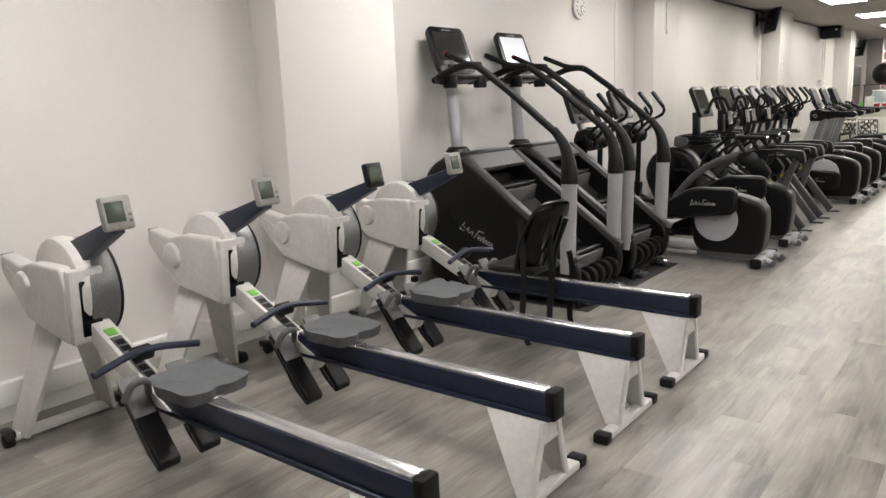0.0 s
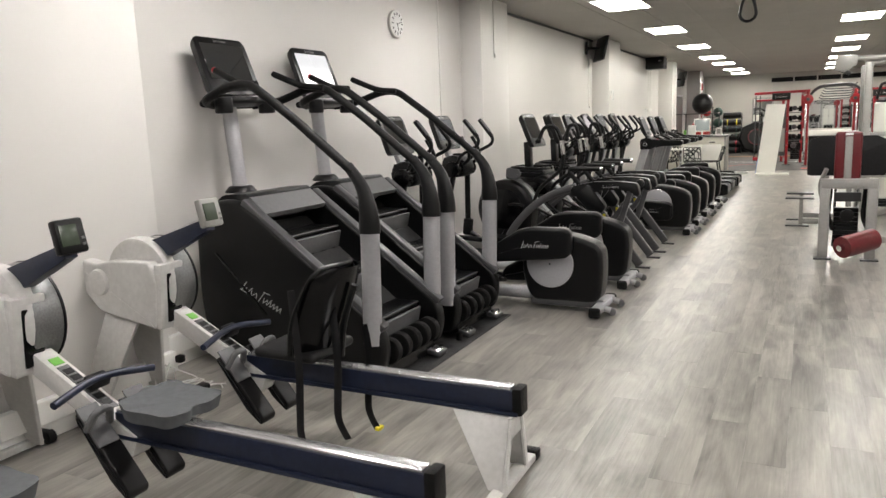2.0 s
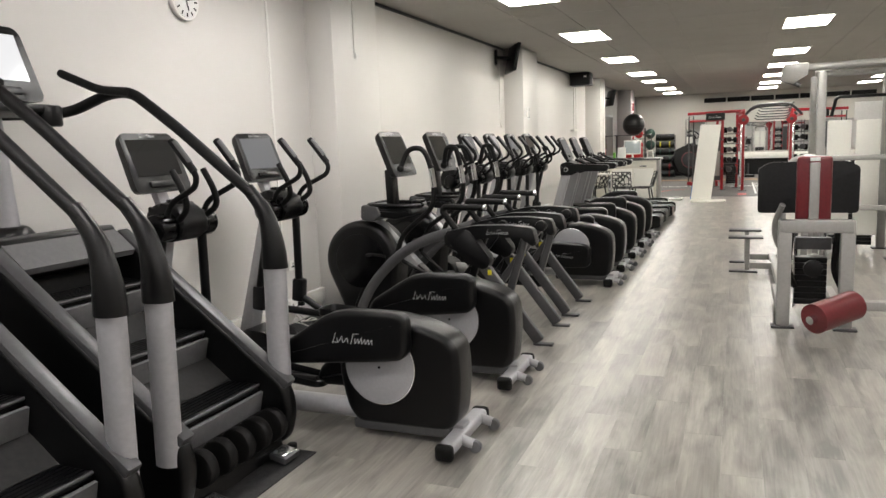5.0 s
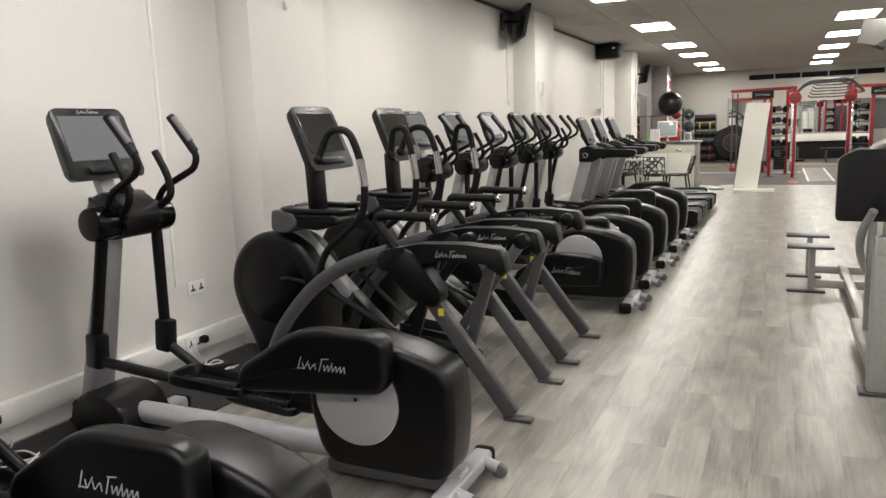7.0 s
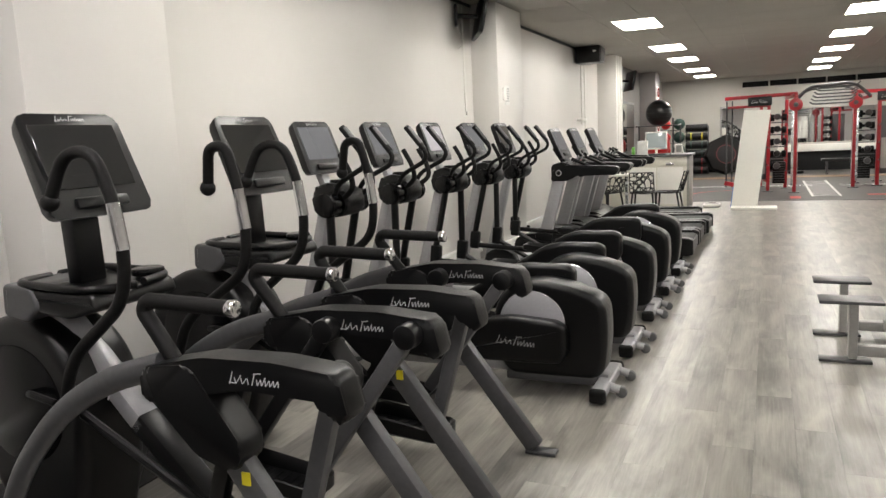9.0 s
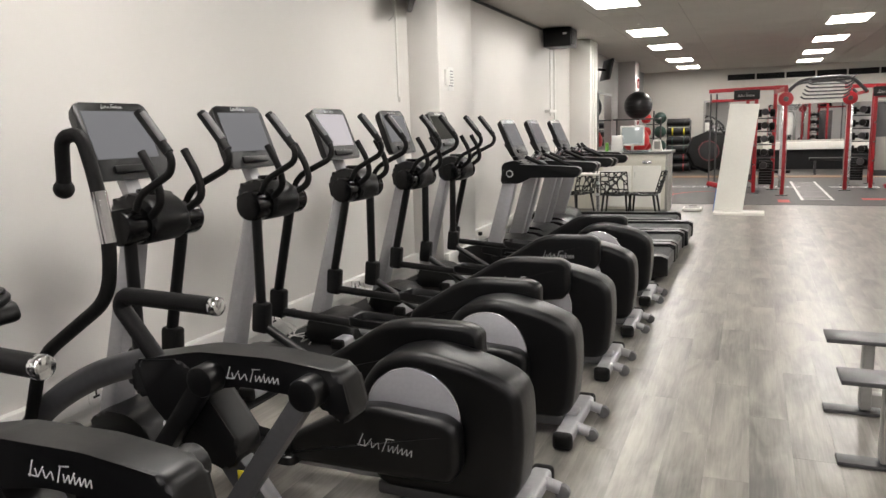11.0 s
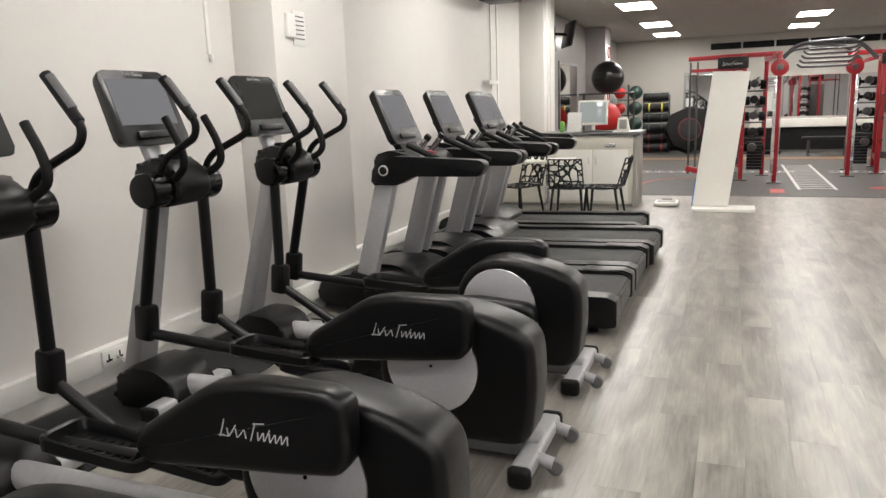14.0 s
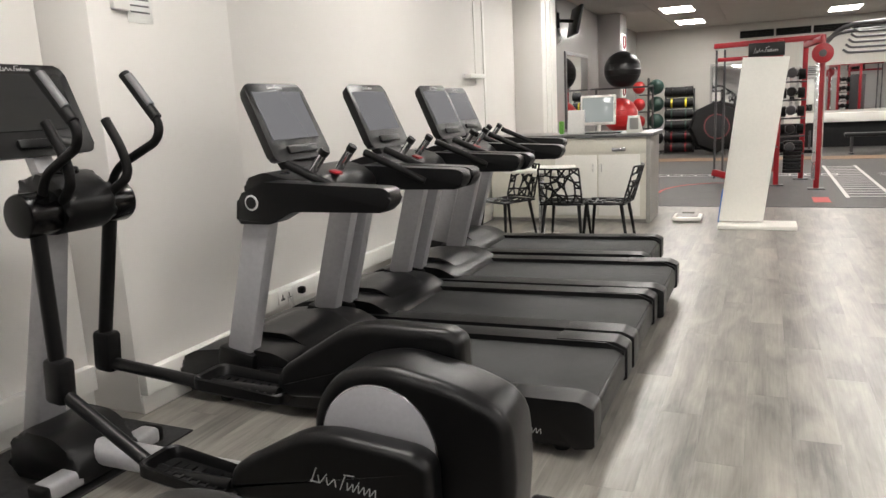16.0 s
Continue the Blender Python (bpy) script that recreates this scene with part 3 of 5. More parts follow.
    # monitor on its arm
    prism("monitor_arm", [(-2.30, 0.97), (-2.27, 0.925), (-2.02, 0.935), (-1.69, 1.095), (-1.71, 1.155)], -0.032, 0.032, NAVY, r, 0.006)
    box("monitor_case", (0.045, 0.135, 0.15), (-1.695, 0, 1.185), case, r, (0, -12, 0), 0.012)
    box("monitor_screen", (0.006, 0.082, 0.09), (-1.671, -0.015, 1.194), LCD, r, (0, -12, 0), 0.001)
    bm = bmesh.new()
    for k in range(4):
        add_box(bm, (0.008, 0.016, 0.012), (-1.668 - 0.006 * k, 0.049, 1.15 + k * 0.026), (0, -12, 0))
    finish("monitor_button", bm, STEPGREY, r)
    # foot stretchers and handle
    for s in (-1, 1):
        soft_prism("footrest", [(-1.60, 0.45), (-1.56, 0.47), (-1.31, 0.17), (-1.33, 0.13), (-1.42, 0.20)], s * 0.10 - 0.05, s * 0.10 + 0.05, PLASTIC, r, 0.008, 0.02)
        box("heel_board", (0.19, 0.10, 0.012), (-1.505, s * 0.115, 0.425), STEPGREY, r, (0, 51, 0), 0.004)
        tube("foot_strap", [(-1.50, s * 0.17, 0.42), (-1.46, s * 0.15, 0.50), (-1.46, s * 0.08, 0.50), (-1.50, s * 0.06, 0.42)], 0.016, STEPGREY, r, 8, 0.04)
    tube("handle", [(-1.57, -0.25, 0.545), (-1.61, -0.06, 0.575), (-1.61, 0.06, 0.575), (-1.57, 0.25, 0.545)], 0.017, NAVY, r, 10, 0.1)
    box("handle_cradle", (0.06, 0.10, 0.05), (-1.63, 0, 0.56), PLASTIC, r, (0, 25, 0), 0.01)
    # seat
    if not strapped_seat:
        seat = [(-0.16, -0.13), (-0.165, 0.13), (-0.06, 0.165), (0.04, 0.15), (0.15, 0.16), (0.165, 0.05), (0.12, 0.0), (0.165, -0.05), (0.15, -0.16), (0.04, -0.15), (-0.06, -0.165)]
        bm = bmesh.new()
        prof = rounded(seat, 0.05)
        a = [bm.verts.new((-1.20 + x, y, 0.525 + 0.08 * abs(y) + (0.015 if x < -0.1 else 0))) for x, y in prof]
        b = [bm.verts.new((-1.20 + x * 0.92, y * 0.92, 0.482)) for x, y in prof]
        mid = bm.verts.new((-1.20, 0, 0.52))
        for k in range(len(prof)):
            q = (k + 1) % len(prof)
            bm.faces.new((a[k], a[q], mid))
            bm.faces.new((a[k], b[k], b[q], a[q]))
        bm.faces.new(b)
        finish("seat", bm, SEATGREY, r)
    box("seat_carriage", (0.20, 0.12, 0.03), (-1.19, 0, 0.477), ALLOY, r, None, 0.006)
    return r


ROW_X = -0.32
rower((ROW_X, 0.64, 0), case=PLASTIC)
one = rower((ROW_X, -0.17, 0))
copy_thing(one, pose(ROW_X, -0.98, 0))
rower((ROW_X, 1.45, 0), True)


def back_seat():
    s = thing("backrest_seat", (ROW_X - 0.02, 1.45, 0), "black moulded support seat with backrest and hanging straps", "seat")
    bm = bmesh.new()
    add_box(bm, (0.36, 0.36, 0.05), (-1.12, 0, 0.525), None, 0.022, 3)
    finish("seat", bm, VINYL_BLACK, s)
    bm = bmesh.new()
    nx, nz = 9, 9
    for off in (0.0, 0.03):
        grid = []
        for j in range(nz):
            z = 0.52 + 0.43 * j / (nz - 1)
            w = 0.18 + 0.03 * math.sin(math.pi * j / (nz - 1)) - (0.05 if j == nz - 1 else 0)
            grid.append([bm.verts.new((-0.98 + 0.16 * j / (nz - 1) - 0.10 * (2 * i / (nx - 1) - 1) ** 2 + off, w * (2 * i / (nx - 1) - 1), z)) for i in range(nx)])
        for j in range(nz - 1):
            for i in range(nx - 1):
                bm.faces.new((grid[j][i], grid[j][i + 1], grid[j + 1][i + 1], grid[j + 1][i]))
    finish("backrest", bm, GLOSS, s)
    tube("backrest_rim", [(-1.07, -0.18, 0.54), (-1.02, -0.215, 0.72), (-0.92, -0.15, 0.95), (-0.82, 0, 0.965), (-0.92, 0.15, 0.95), (-1.02, 0.215, 0.72), (-1.07, 0.18, 0.54)], 0.014, PLASTIC, s, 8, 0.12)
    tube("backrest_spine", [(-0.90, 0.0, 0.50), (-0.88, 0, 0.66), (-0.80, 0, 0.86)], 0.016, PLASTIC, s, 8)
    for y, x0, z1 in ((-0.20, -1.02, 0.05), (-0.06, -0.90, 0.10), (0.21, -0.90, 0.04)):
        bm = bmesh.new()
        add_tube(bm, [(x0, y, 0.86 if y < 0 else 0.60), (x0 + 0.035, y - 0.02, 0.5), (x0 + 0.01, y - 0.02, z1 + 0.1), (x0 + 0.05, y, z1)], 0.022, 8, 0.1, 0.16)
        finish("strap", bm, VINYL_BLACK, s)
    box("strap_clip", (0.03, 0.05, 0.02), (-0.84, 0.21, 0.05), YELLOW, s, None, 0.006)


back_seat()

# ---- stair climbers ----
def stair_climber(at, screen):
    r = thing("stair_climber", at, "tall black stair climbing machine with grey steps", "stair climber", "stair climbers")
    side = [(-1.38, 0.10), (-1.43, 0.50), (-1.41, 1.02), (-1.24, 1.15), (-1.06, 1.16), (-0.90, 1.08), (-0.42, 0.72), (0.02, 0.38), (0.05, 0.24), (0.0, 0.06), (-0.6, 0.05)]
    for s in (-1, 1):
        soft_prism("side_shell", side, s * 0.375 - 0.045, s * 0.375 + 0.045, PLASTIC, r, 0.03, 0.08)
        bar("side_rail", (-1.0, s * 0.375, 1.145), (0.03, s * 0.375, 0.375), 0.075, 0.05, CHARCOAL, r, 0.012)
        # crease on the outer face
        bar("side_crease", (-1.25, s * 0.420, 0.80), (-0.85, s * 0.420, 0.40), 0.012, 0.016, GLOSS, r, 0.004)
    prism("top_cover", [(-1.43, 0.9), (-1.40, 1.05), (-1.22, 1.18), (-0.98, 1.19), (-1.05, 0.98)], -0.335, 0.335, PLASTIC, r, 0.02, 0.04)
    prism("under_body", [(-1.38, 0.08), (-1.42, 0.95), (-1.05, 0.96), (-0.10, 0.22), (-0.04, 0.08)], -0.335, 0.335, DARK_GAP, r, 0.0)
    prism("ledge_panel", [(-1.06, 1.165), (-1.02, 1.19), (-0.86, 1.06), (-0.88, 1.03)], -0.33, 0.33, STEPGREY, r, 0.006)
    for x, z in ((-0.18, 0.38), (-0.50, 0.64), (-0.82, 0.90)):
        bm = bmesh.new()
        add_box(bm, (0.30, 0.655, 0.035), (x - 0.10, 0, z - 0.018), None, 0.006)
        for k in range(8):
            add_box(bm, (0.006, 0.64, 0.004), (x + 0.02 - k * 0.028, 0, z + 0.0015))
        finish("step_tread", bm, PLASTIC, r)
        bm = bmesh.new()
        add_box(bm, (0.02, 0.65, 0.19), (x + 0.048, 0, z - 0.13), (0, 14, 0), 0.003)
        finish("step_riser", bm, STEPGREY, r)
        bm = bmesh.new()
        for k in range(5):
            add_box(bm, (0.024, 0.045, 0.07), (x + 0.034, -0.26 + k * 0.13, z - 0.19), (0, 14, 0), 0.002)
        finish("riser_notch", bm, GLOSS, r)
        tube("step_edge", [(x + 0.052, -0.325, z - 0.008), (x + 0.052, 0.325, z - 0.008)], 0.009, CHARCOAL, r, 8)
    for k in range(5):
        drum("roller_guard", (-0.02, -0.26 + k * 0.13, 0.20), (0, 1, 0), 0.085, 0.06, SOFT, r, 20, 0.012)
    prism("front_skirt", [(-0.10, 0.04), (-0.08, 0.18), (-0.02, 0.14), (0.0, 0.04)], -0.33, 0.33, GLOSS, r, 0.006)
    for s in (-1, 1):
        drum("levelling_foot", (0.02, s * 0.37, 0.03), (0, 0, 1), 0.025, 0.06, SOFT, r, 14, 0.004)
        drum("levelling_foot", (-1.25, s * 0.37, 0.05), (0, 0, 1), 0.025, 0.10, SOFT, r, 14, 0.004)
    for s in (-1, 1):
        box("step_pad", (0.10, 0.13, 0.035), (0.04, s * 0.27, 0.045), CHARCOAL, r, (0, 12, 0), 0.01)
        box("step_pad_grip", (0.07, 0.10, 0.006), (0.042, s * 0.27, 0.064), ALLOY, r, (0, 12, 0), 0.002)
        tube("upright", [(-0.05, s * 0.40, 0.28), (-0.03, s * 0.40, 1.02)], 0.062, SILVER, r, 16, 0.05, 0.75)
        tube("bumper", [(-0.03, s * 0.40, 0.97), (-0.03, s * 0.40, 1.10), (-0.06, s * 0.40, 1.25), (-0.16, s * 0.40, 1.37)], 0.07, PLASTIC, r, 14, 0.1, 0.8, 0.034)
        tube("handrail", [(-0.12, s * 0.40, 1.33), (-0.56, s * 0.40, 1.68), (-0.86, s * 0.40, 1.89), (-1.02, s * 0.40, 1.885), (-1.28, s * 0.38, 1.80), (-1.36, s * 0.20, 1.78)], 0.029, SOFT, r, 12, 0.10)
        tube("forward_grip", [(-0.84, s * 0.36, 1.885), (-1.0, s * 0.33, 1.90), (-1.22, s * 0.30, 1.995)], 0.023, SOFT, r, 12, 0.06)
        drum("grip_button", (-1.225, s * 0.30, 1.998), (-0.9, 0, 0.4), 0.021, 0.03, RED if s < 0 else SOFT, r, 12, 0.005)
        drum("cup_holder", (-1.25, s * 0.22, 1.775), (0, 0, 1), 0.06, 0.11, PLASTIC, r, 20, 0.012)
    tube("front_bar", [(-1.36, -0.30, 1.79), (-1.40, 0, 1.78), (-1.36, 0.30, 1.79)], 0.026, SOFT, r, 10, 0.1)
    box("console_tray", (0.20, 0.46, 0.05), (-1.32, 0, 1.80), PLASTIC, r, (0, -8, 0), 0.018)
    tube("post", [(-1.36, 0, 1.15), (-1.41, 0, 1.80)], 0.055, SILVER, r, 16, 0.05, 0.9)
    drum("post_collar", (-1.36, 0, 1.19), (0, 0, 1), 0.12, 0.05, PLASTIC, r, 28, 0.015, 0.08)
    monitor(r, (-1.41, 0, 2.04), 20, screen, 0.52, 0.42)
    box("screen_neck", (0.06, 0.10, 0.16), (-1.43, 0, 1.85), PLASTIC, r, (0, -15, 0), 0.015)
    lettering(r, "side_lettering", (-1.05, -0.4215, 0.56), (1, 0, -0.45), (0.45, 0, 1), 0.34, 0.085)
    return r


stair_climber((-1.53, 2.67, 0), SCREEN_OFF)
# screen glow painted for a reflection; the console is off
stair_climber((-1.53, 3.71, 0), SCREEN_GLARE)
# dark sheet laid on the floor for the shadow beneath the climbers
tagged(span("stair_climber_shade", (-2.7, 2.25, 0.001), (-1.40, 4.13, 0.008), MAT, None, 0.002), "thin black sheet standing in for shade under the stair climbers", "mat")

# ---- elliptical trainers ----
def elliptical(at, high_near, screen):
    r = thing("elliptical_trainer", at, "black elliptical cross trainer with silver disc and post", "elliptical trainer", "elliptical trainers in a row")
    # aisle-end foot
    box("rear_foot", (0.085, 0.54, 0.06), (0.03, 0, 0.06), SILVER, r, None, 0.018, 3)
    for s in (-1, 1):
        box("foot_cap", (0.096, 0.05, 0.085), (0.03, s * 0.275, 0.053), SOFT, r, None, 0.022, 3)
    for s in (-0.6, 1):
        tube("wheel_fork", [(0.05, s * 0.19, 0.065), (0.125, s * 0.19, 0.045)], 0.026, SILVER, r, 12)
        drum("wheel", (0.135, s * 0.19, 0.034), (0, 1, 0), 0.033, 0.035, STEPGREY, r, 16, 0.008)
    box("frame_tongue", (0.12, 0.10, 0.05), (-0.01, 0, 0.085), SILVER, r, None, 0.012)
    # drive housing
    house = [(0.03, 0.085), (0.06, 0.36), (0.045, 0.56), (-0.12, 0.63), (-0.36, 0.675), (-0.53, 0.635), (-0.625, 0.52), (-0.645, 0.36), (-0.60, 0.16), (-0.54, 0.085)]
    soft_prism("drive_housing", house, -0.112, 0.112, PLASTIC, r, 0.036, 0.10)
    for s in (-1, 1):
        drum("crank_disc", (-0.39, s * 0.110, 0.405), (0, 1, 0), 0.202, 0.012, DISC, r, 48, 0.004)
        drum("disc_rim", (-0.39, s * 0.1085, 0.405), (0, 1, 0), 0.206, 0.012, CHROME, r, 48, 0.004)
        drum("disc_bolt", (-0.39, s * 0.1165, 0.405), (0, 1, 0), 0.007, 0.004, GLOSS, r, 10, 0)
    for s in (-1, 1):
        high = high_near == (s < 0)
        dz, dx = (-0.045, -0.02) if high else (-0.30, 0.0)
        slope = 0.0 if high else 0.08
        y = s * 0.165
        pod = [(-0.93, 0.50 - slope * 0.2), (-0.90, 0.57), (-0.62, 0.745), (-0.50, 0.77), (-0.22, 0.77), (-0.165, 0.74), (-0.165, 0.575), (-0.20, 0.52), (-0.36, 0.50), (-0.88, 0.455)]
        if not high:
            pod = [(x, z + slope * (-0.5 - x)) for x, z in pod]
        soft_prism("pedal_arm", [(x + dx, z + dz) for x, z in pod], y - 0.05, y + 0.05, PLASTIC, r, 0.028, 0.05)
        if s < 0:
            lettering(r, "arm_lettering", (-0.58 + dx, y - 0.0508, 0.60 + dz + slope * 0.1), (1, 0, -slope), (slope, 0, 1), 0.23, 0.058)
        # foot tray
        tz = 0.455 + dz + (0.05 if not high else 0)
        dish("foot_tray", (-1.09 + dx, y, tz - 0.015), (0.43, 0.175, 0.055), 2 if high else 5, PLASTIC, r)
        sw = -0.02 if high else 0.10
        foot = (-1.68 + sw, y, 0.46)
        tube("pedal_link", [(-0.95 + dx, y, tz - 0.01), (-1.28 + dx, y, tz - 0.01), (foot[0] - 0.13, y, 0.44)], 0.026, PLASTIC, r, 12, 0.06)
        box("link_block", (0.10, 0.075, 0.18), (foot[0], y, 0.495), PLASTIC, r, (0, 6, 0), 0.02)
        tube("swing_arm", [(foot[0], y, 0.56), (-1.57, y, 1.10)], 0.029, PLASTIC, r, 12)
        drum("pivot_drum", (-1.57, s * 0.155, 1.135), (0, 1, 0), 0.082, 0.16, GLOSS, r, 28, 0.015)
        tube("swing_handle", [(-1.55, s * 0.15, 1.16), (-1.50, s * 0.16, 1.27), (-1.29, s * 0.18, 1.37), (-1.27, s * 0.185, 1.43), (-1.42, s * 0.19, 1.62)], 0.017, SOFT, r, 10, 0.07)
        tube("handle_grip", [(-1.285, s * 0.186, 1.455), (-1.425, s * 0.19, 1.628)], 0.022, SOFT, r, 12)
        tube("inner_handle", [(-1.50, s * 0.10, 1.17), (-1.40, s * 0.13, 1.24), (-1.42, s * 0.13, 1.34), (-1.49, s * 0.13, 1.46)], 0.019, SOFT, r, 10, 0.05)
        tube("pulse_plate", [(-1.310, s * 0.187, 1.502), (-1.405, s * 0.189, 1.620)], 0.0185, STEPGREY, r, 12)
    prism("head_cover", [(-1.72, 1.04), (-1.75, 1.22), (-1.66, 1.28), (-1.52, 1.26), (-1.44, 1.16), (-1.50, 1.05)], -0.11, 0.11, PLASTIC, r, 0.03, 0.05)
    drum("cup_holder", (-1.60, 0.0, 1.275), (0, 0, 1), 0.055, 0.03, GLOSS, r, 24, 0.008)
    # post and base
    bar("post", (-1.96, 0, 0.12), (-1.70, 0, 1.10), 0.145, 0.11, SILVER, r, 0.025, 0.75)
    tube("base_tube", [(-0.45, 0, 0.125), (-1.90, 0, 0.125)], 0.055, SILVER, r, 14, 0.05, 1.1)
    prism("base_cover", [(-2.14, 0.03), (-2.14, 0.14), (-2.05, 0.24), (-1.86, 0.235), (-1.74, 0.16), (-1.72, 0.03)], -0.15, 0.15, PLASTIC, r, 0.025, 0.05)
    box("front_foot", (0.10, 0.56, 0.07), (-1.78, 0, 0.075), SILVER, r, None, 0.02, 3)
    for s in (-1, 1):
        box("foot_cap", (0.105, 0.035, 0.075), (-1.78, s * 0.285, 0.075), SOFT, r, None, 0.02, 3)
    box("housing_base", (0.56, 0.20, 0.06), (-0.29, 0, 0.075), CHARCOAL, r, None, 0.015)
    bar("display_neck", (-1.68, 0, 1.22), (-1.76, 0, 1.42), 0.09, 0.05, SILVER, r, 0.012)
    monitor(r, (-1.75, 0, 1.50), 20, screen, 0.45, 0.37)
    head = ("swing_arm", "link_block", "pivot_drum", "swing_handle", "handle_grip", "inner_handle", "pulse_plate", "head_cover", "cup_holder",
            "display_neck", "display_housing", "screen", "display_shelf", "badge", "post")
    for part in r.children:
        if part.name.split(".")[0] in head:
            part.location.x = -0.15
    return r


# pale and soft screens glow in place of reflections on dark glass
low = elliptical((-0.67, 8.92, 0), False, SCREEN_PALE_GLOW)
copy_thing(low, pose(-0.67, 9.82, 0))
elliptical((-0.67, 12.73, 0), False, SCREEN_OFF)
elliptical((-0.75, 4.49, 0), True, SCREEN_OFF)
elliptical((-0.67, 10.81, 0), True, SCREEN_SOFT_GLARE)
elliptical((-0.77, 5.56, 0), True, SCREEN_PALE_GLOW)
elliptical((-0.67, 11.78, 0), True, SCREEN_PALE_GLOW)

# ---- arc trainers ----
def arc_trainer(at):
    r = thing("arc_trainer", at, "charcoal and black arc cross trainer with curved handles", "cross trainer", "arc trainers")
    round_part = [(-1.67 + 0.345 * math.cos(math.radians(k)), 0.59 + 0.345 * math.sin(math.radians(k))) for k in range(-20, 216, 16)]
    soft_prism("drive_housing", round_part + [(-1.86, 0.18), (-1.84, 0.03), (-1.44, 0.03), (-1.36, 0.30)], -0.15, 0.15, PLASTIC, r, 0.05, 0.06)
    drum("housing_face", (-1.67, -0.1505, 0.59), (0, 1, 0), 0.235, 0.012, GLOSS, r, 44, 0.005)
    tube("side_lever", [(-1.60, -0.155, 0.64), (-1.52, -0.20, 0.66), (-1.40, -0.20, 0.64)], 0.014, SOFT, r, 8, 0.03)
    tube("front_foot", [(-1.80, -0.30, 0.05), (-1.80, 0.30, 0.05)], 0.04, CHARCOAL, r, 12)
    bar("strut", (-1.66, 0, 1.02), (-1.16, 0, 0.50), 0.10, 0.075, SILVER, r, 0.015)
    lettering(r, "strut_lettering", (-1.60, -0.0515, 0.91), (0.5, 0, -0.52), (0.52, 0, 0.5), 0.42, 0.05)
    bar("spine", (-1.20, 0, 0.54), (-0.75, 0, 0.12), 0.10, 0.08, PLASTIC, r, 0.015)
    soft_prism("console_tray", [(-1.60, 0.99), (-1.58, 1.06), (-1.16, 1.05), (-1.14, 0.99), (-1.3, 0.95)], -0.19, 0.19, PLASTIC, r, 0.02, 0.03)
    soft_prism("console_bracket", [(-1.62, 0.95), (-1.61, 1.075), (-1.46, 1.065), (-1.42, 0.99), (-1.50, 0.93)], -0.20, 0.20, CHARCOAL, r, 0.015, 0.03)
    for q in (-1, 1):
        tube("tray_rim", [(-1.58, q * 0.02, 1.07), (-1.56, q * 0.185, 1.075), (-1.17, q * 0.185, 1.06), (-1.14, q * 0.02, 1.055)], 0.016, PLASTIC, r, 10, 0.09)
    drum("cup_holder", (-1.22, 0.12, 1.075), (0, 0, 1), 0.06, 0.03, GLOSS, r, 24, 0.008)
    bar("display_neck", (-1.40, 0, 1.05), (-1.41, 0, 1.36), 0.12, 0.07, PLASTIC, r, 0.012)
    monitor(r, (-1.36, 0, 1.48), 22, SCREEN_OFF, 0.45, 0.40)
    for s in (-1, 1):
        y = s * 0.30
        bm = bmesh.new()
        out = [(-1.66, 0.05), (-1.52, 0.38), (-1.25, 0.66), (-1.0, 0.80), (-0.75, 0.87)]
        add_tube(bm, [(x, y, z) for x, z in out], 0.042, 12, 0.2, 0.7)
        finish("arch_rail", bm, CHARCOAL, r)
        prism("roller_cover", [(-0.80, 0.76), (-0.80, 0.875), (-0.55, 0.925), (-0.30, 0.93), (-0.09, 0.91), (-0.06, 0.78), (-0.12, 0.77), (-0.14, 0.83), (-0.40, 0.84), (-0.62, 0.80)], y - 0.05, y + 0.05, PLASTIC, r, 0.015, 0.03)
        lettering(r, "cover_lettering", (-0.45, y - 0.0505, 0.86), (1, 0, 0.0), (0, 0, 1), 0.17, 0.038)
        prism("joint_cover", [(-0.78, 0.88), (-0.60, 0.90), (-0.42, 0.66), (-0.46, 0.58), (-0.60, 0.62), (-0.74, 0.76)], y - 0.055, y + 0.055, PLASTIC, r, 0.015, 0.03)
        bar("rear_leg", (-0.58, y, 0.72), (-0.06, y, 0.03), 0.06, 0.085, CHARCOAL, r, 0.012)
        box("foot_plate", (0.15, 0.07, 0.018), (-0.03, y, 0.012), CHARCOAL, r, None, 0.005)
        box("warning_label", (0.004, 0.03, 0.04), (-0.44, y - 0.032, 0.56), YELLOW, r, (0, 0, 90), 0.0)
        # swinging link and pedal
        k = 0.12 if s < 0 else -0.12
        bar("swing_link", (-0.17, y * 0.75, 0.86), (-0.46 + k, y * 0.75, 0.30), 0.05, 0.06, CHARCOAL, r, 0.012)
        bar("swing_link", (-0.50, y * 0.75, 0.86), (-0.80 + k, y * 0.75, 0.32), 0.05, 0.06, PLASTIC, r, 0.012)
        drum("link_pivot", (-0.17, y * 0.80, 0.86), (0, 1, 0), 0.045, 0.10, PLASTIC, r, 20, 0.01)
        drum("link_pivot", (-0.50, y * 0.80, 0.86), (0, 1, 0), 0.045, 0.10, PLASTIC, r, 20, 0.01)
        dish("pedal", (-0.62 + k, y * 0.62, 0.255), (0.42, 0.18, 0.075), 4, PLASTIC, r)
        tube("push_rod", [(-0.80 + k, y * 0.7, 0.34), (-1.25, y * 0.7, 0.62)], 0.017, PLASTIC, r, 8)
        # curved moving handle and fixed rear handle
        hy = s * 0.265
        sx, cut = (0.0, 1.0) if s < 0 else (0.05, 0.62)
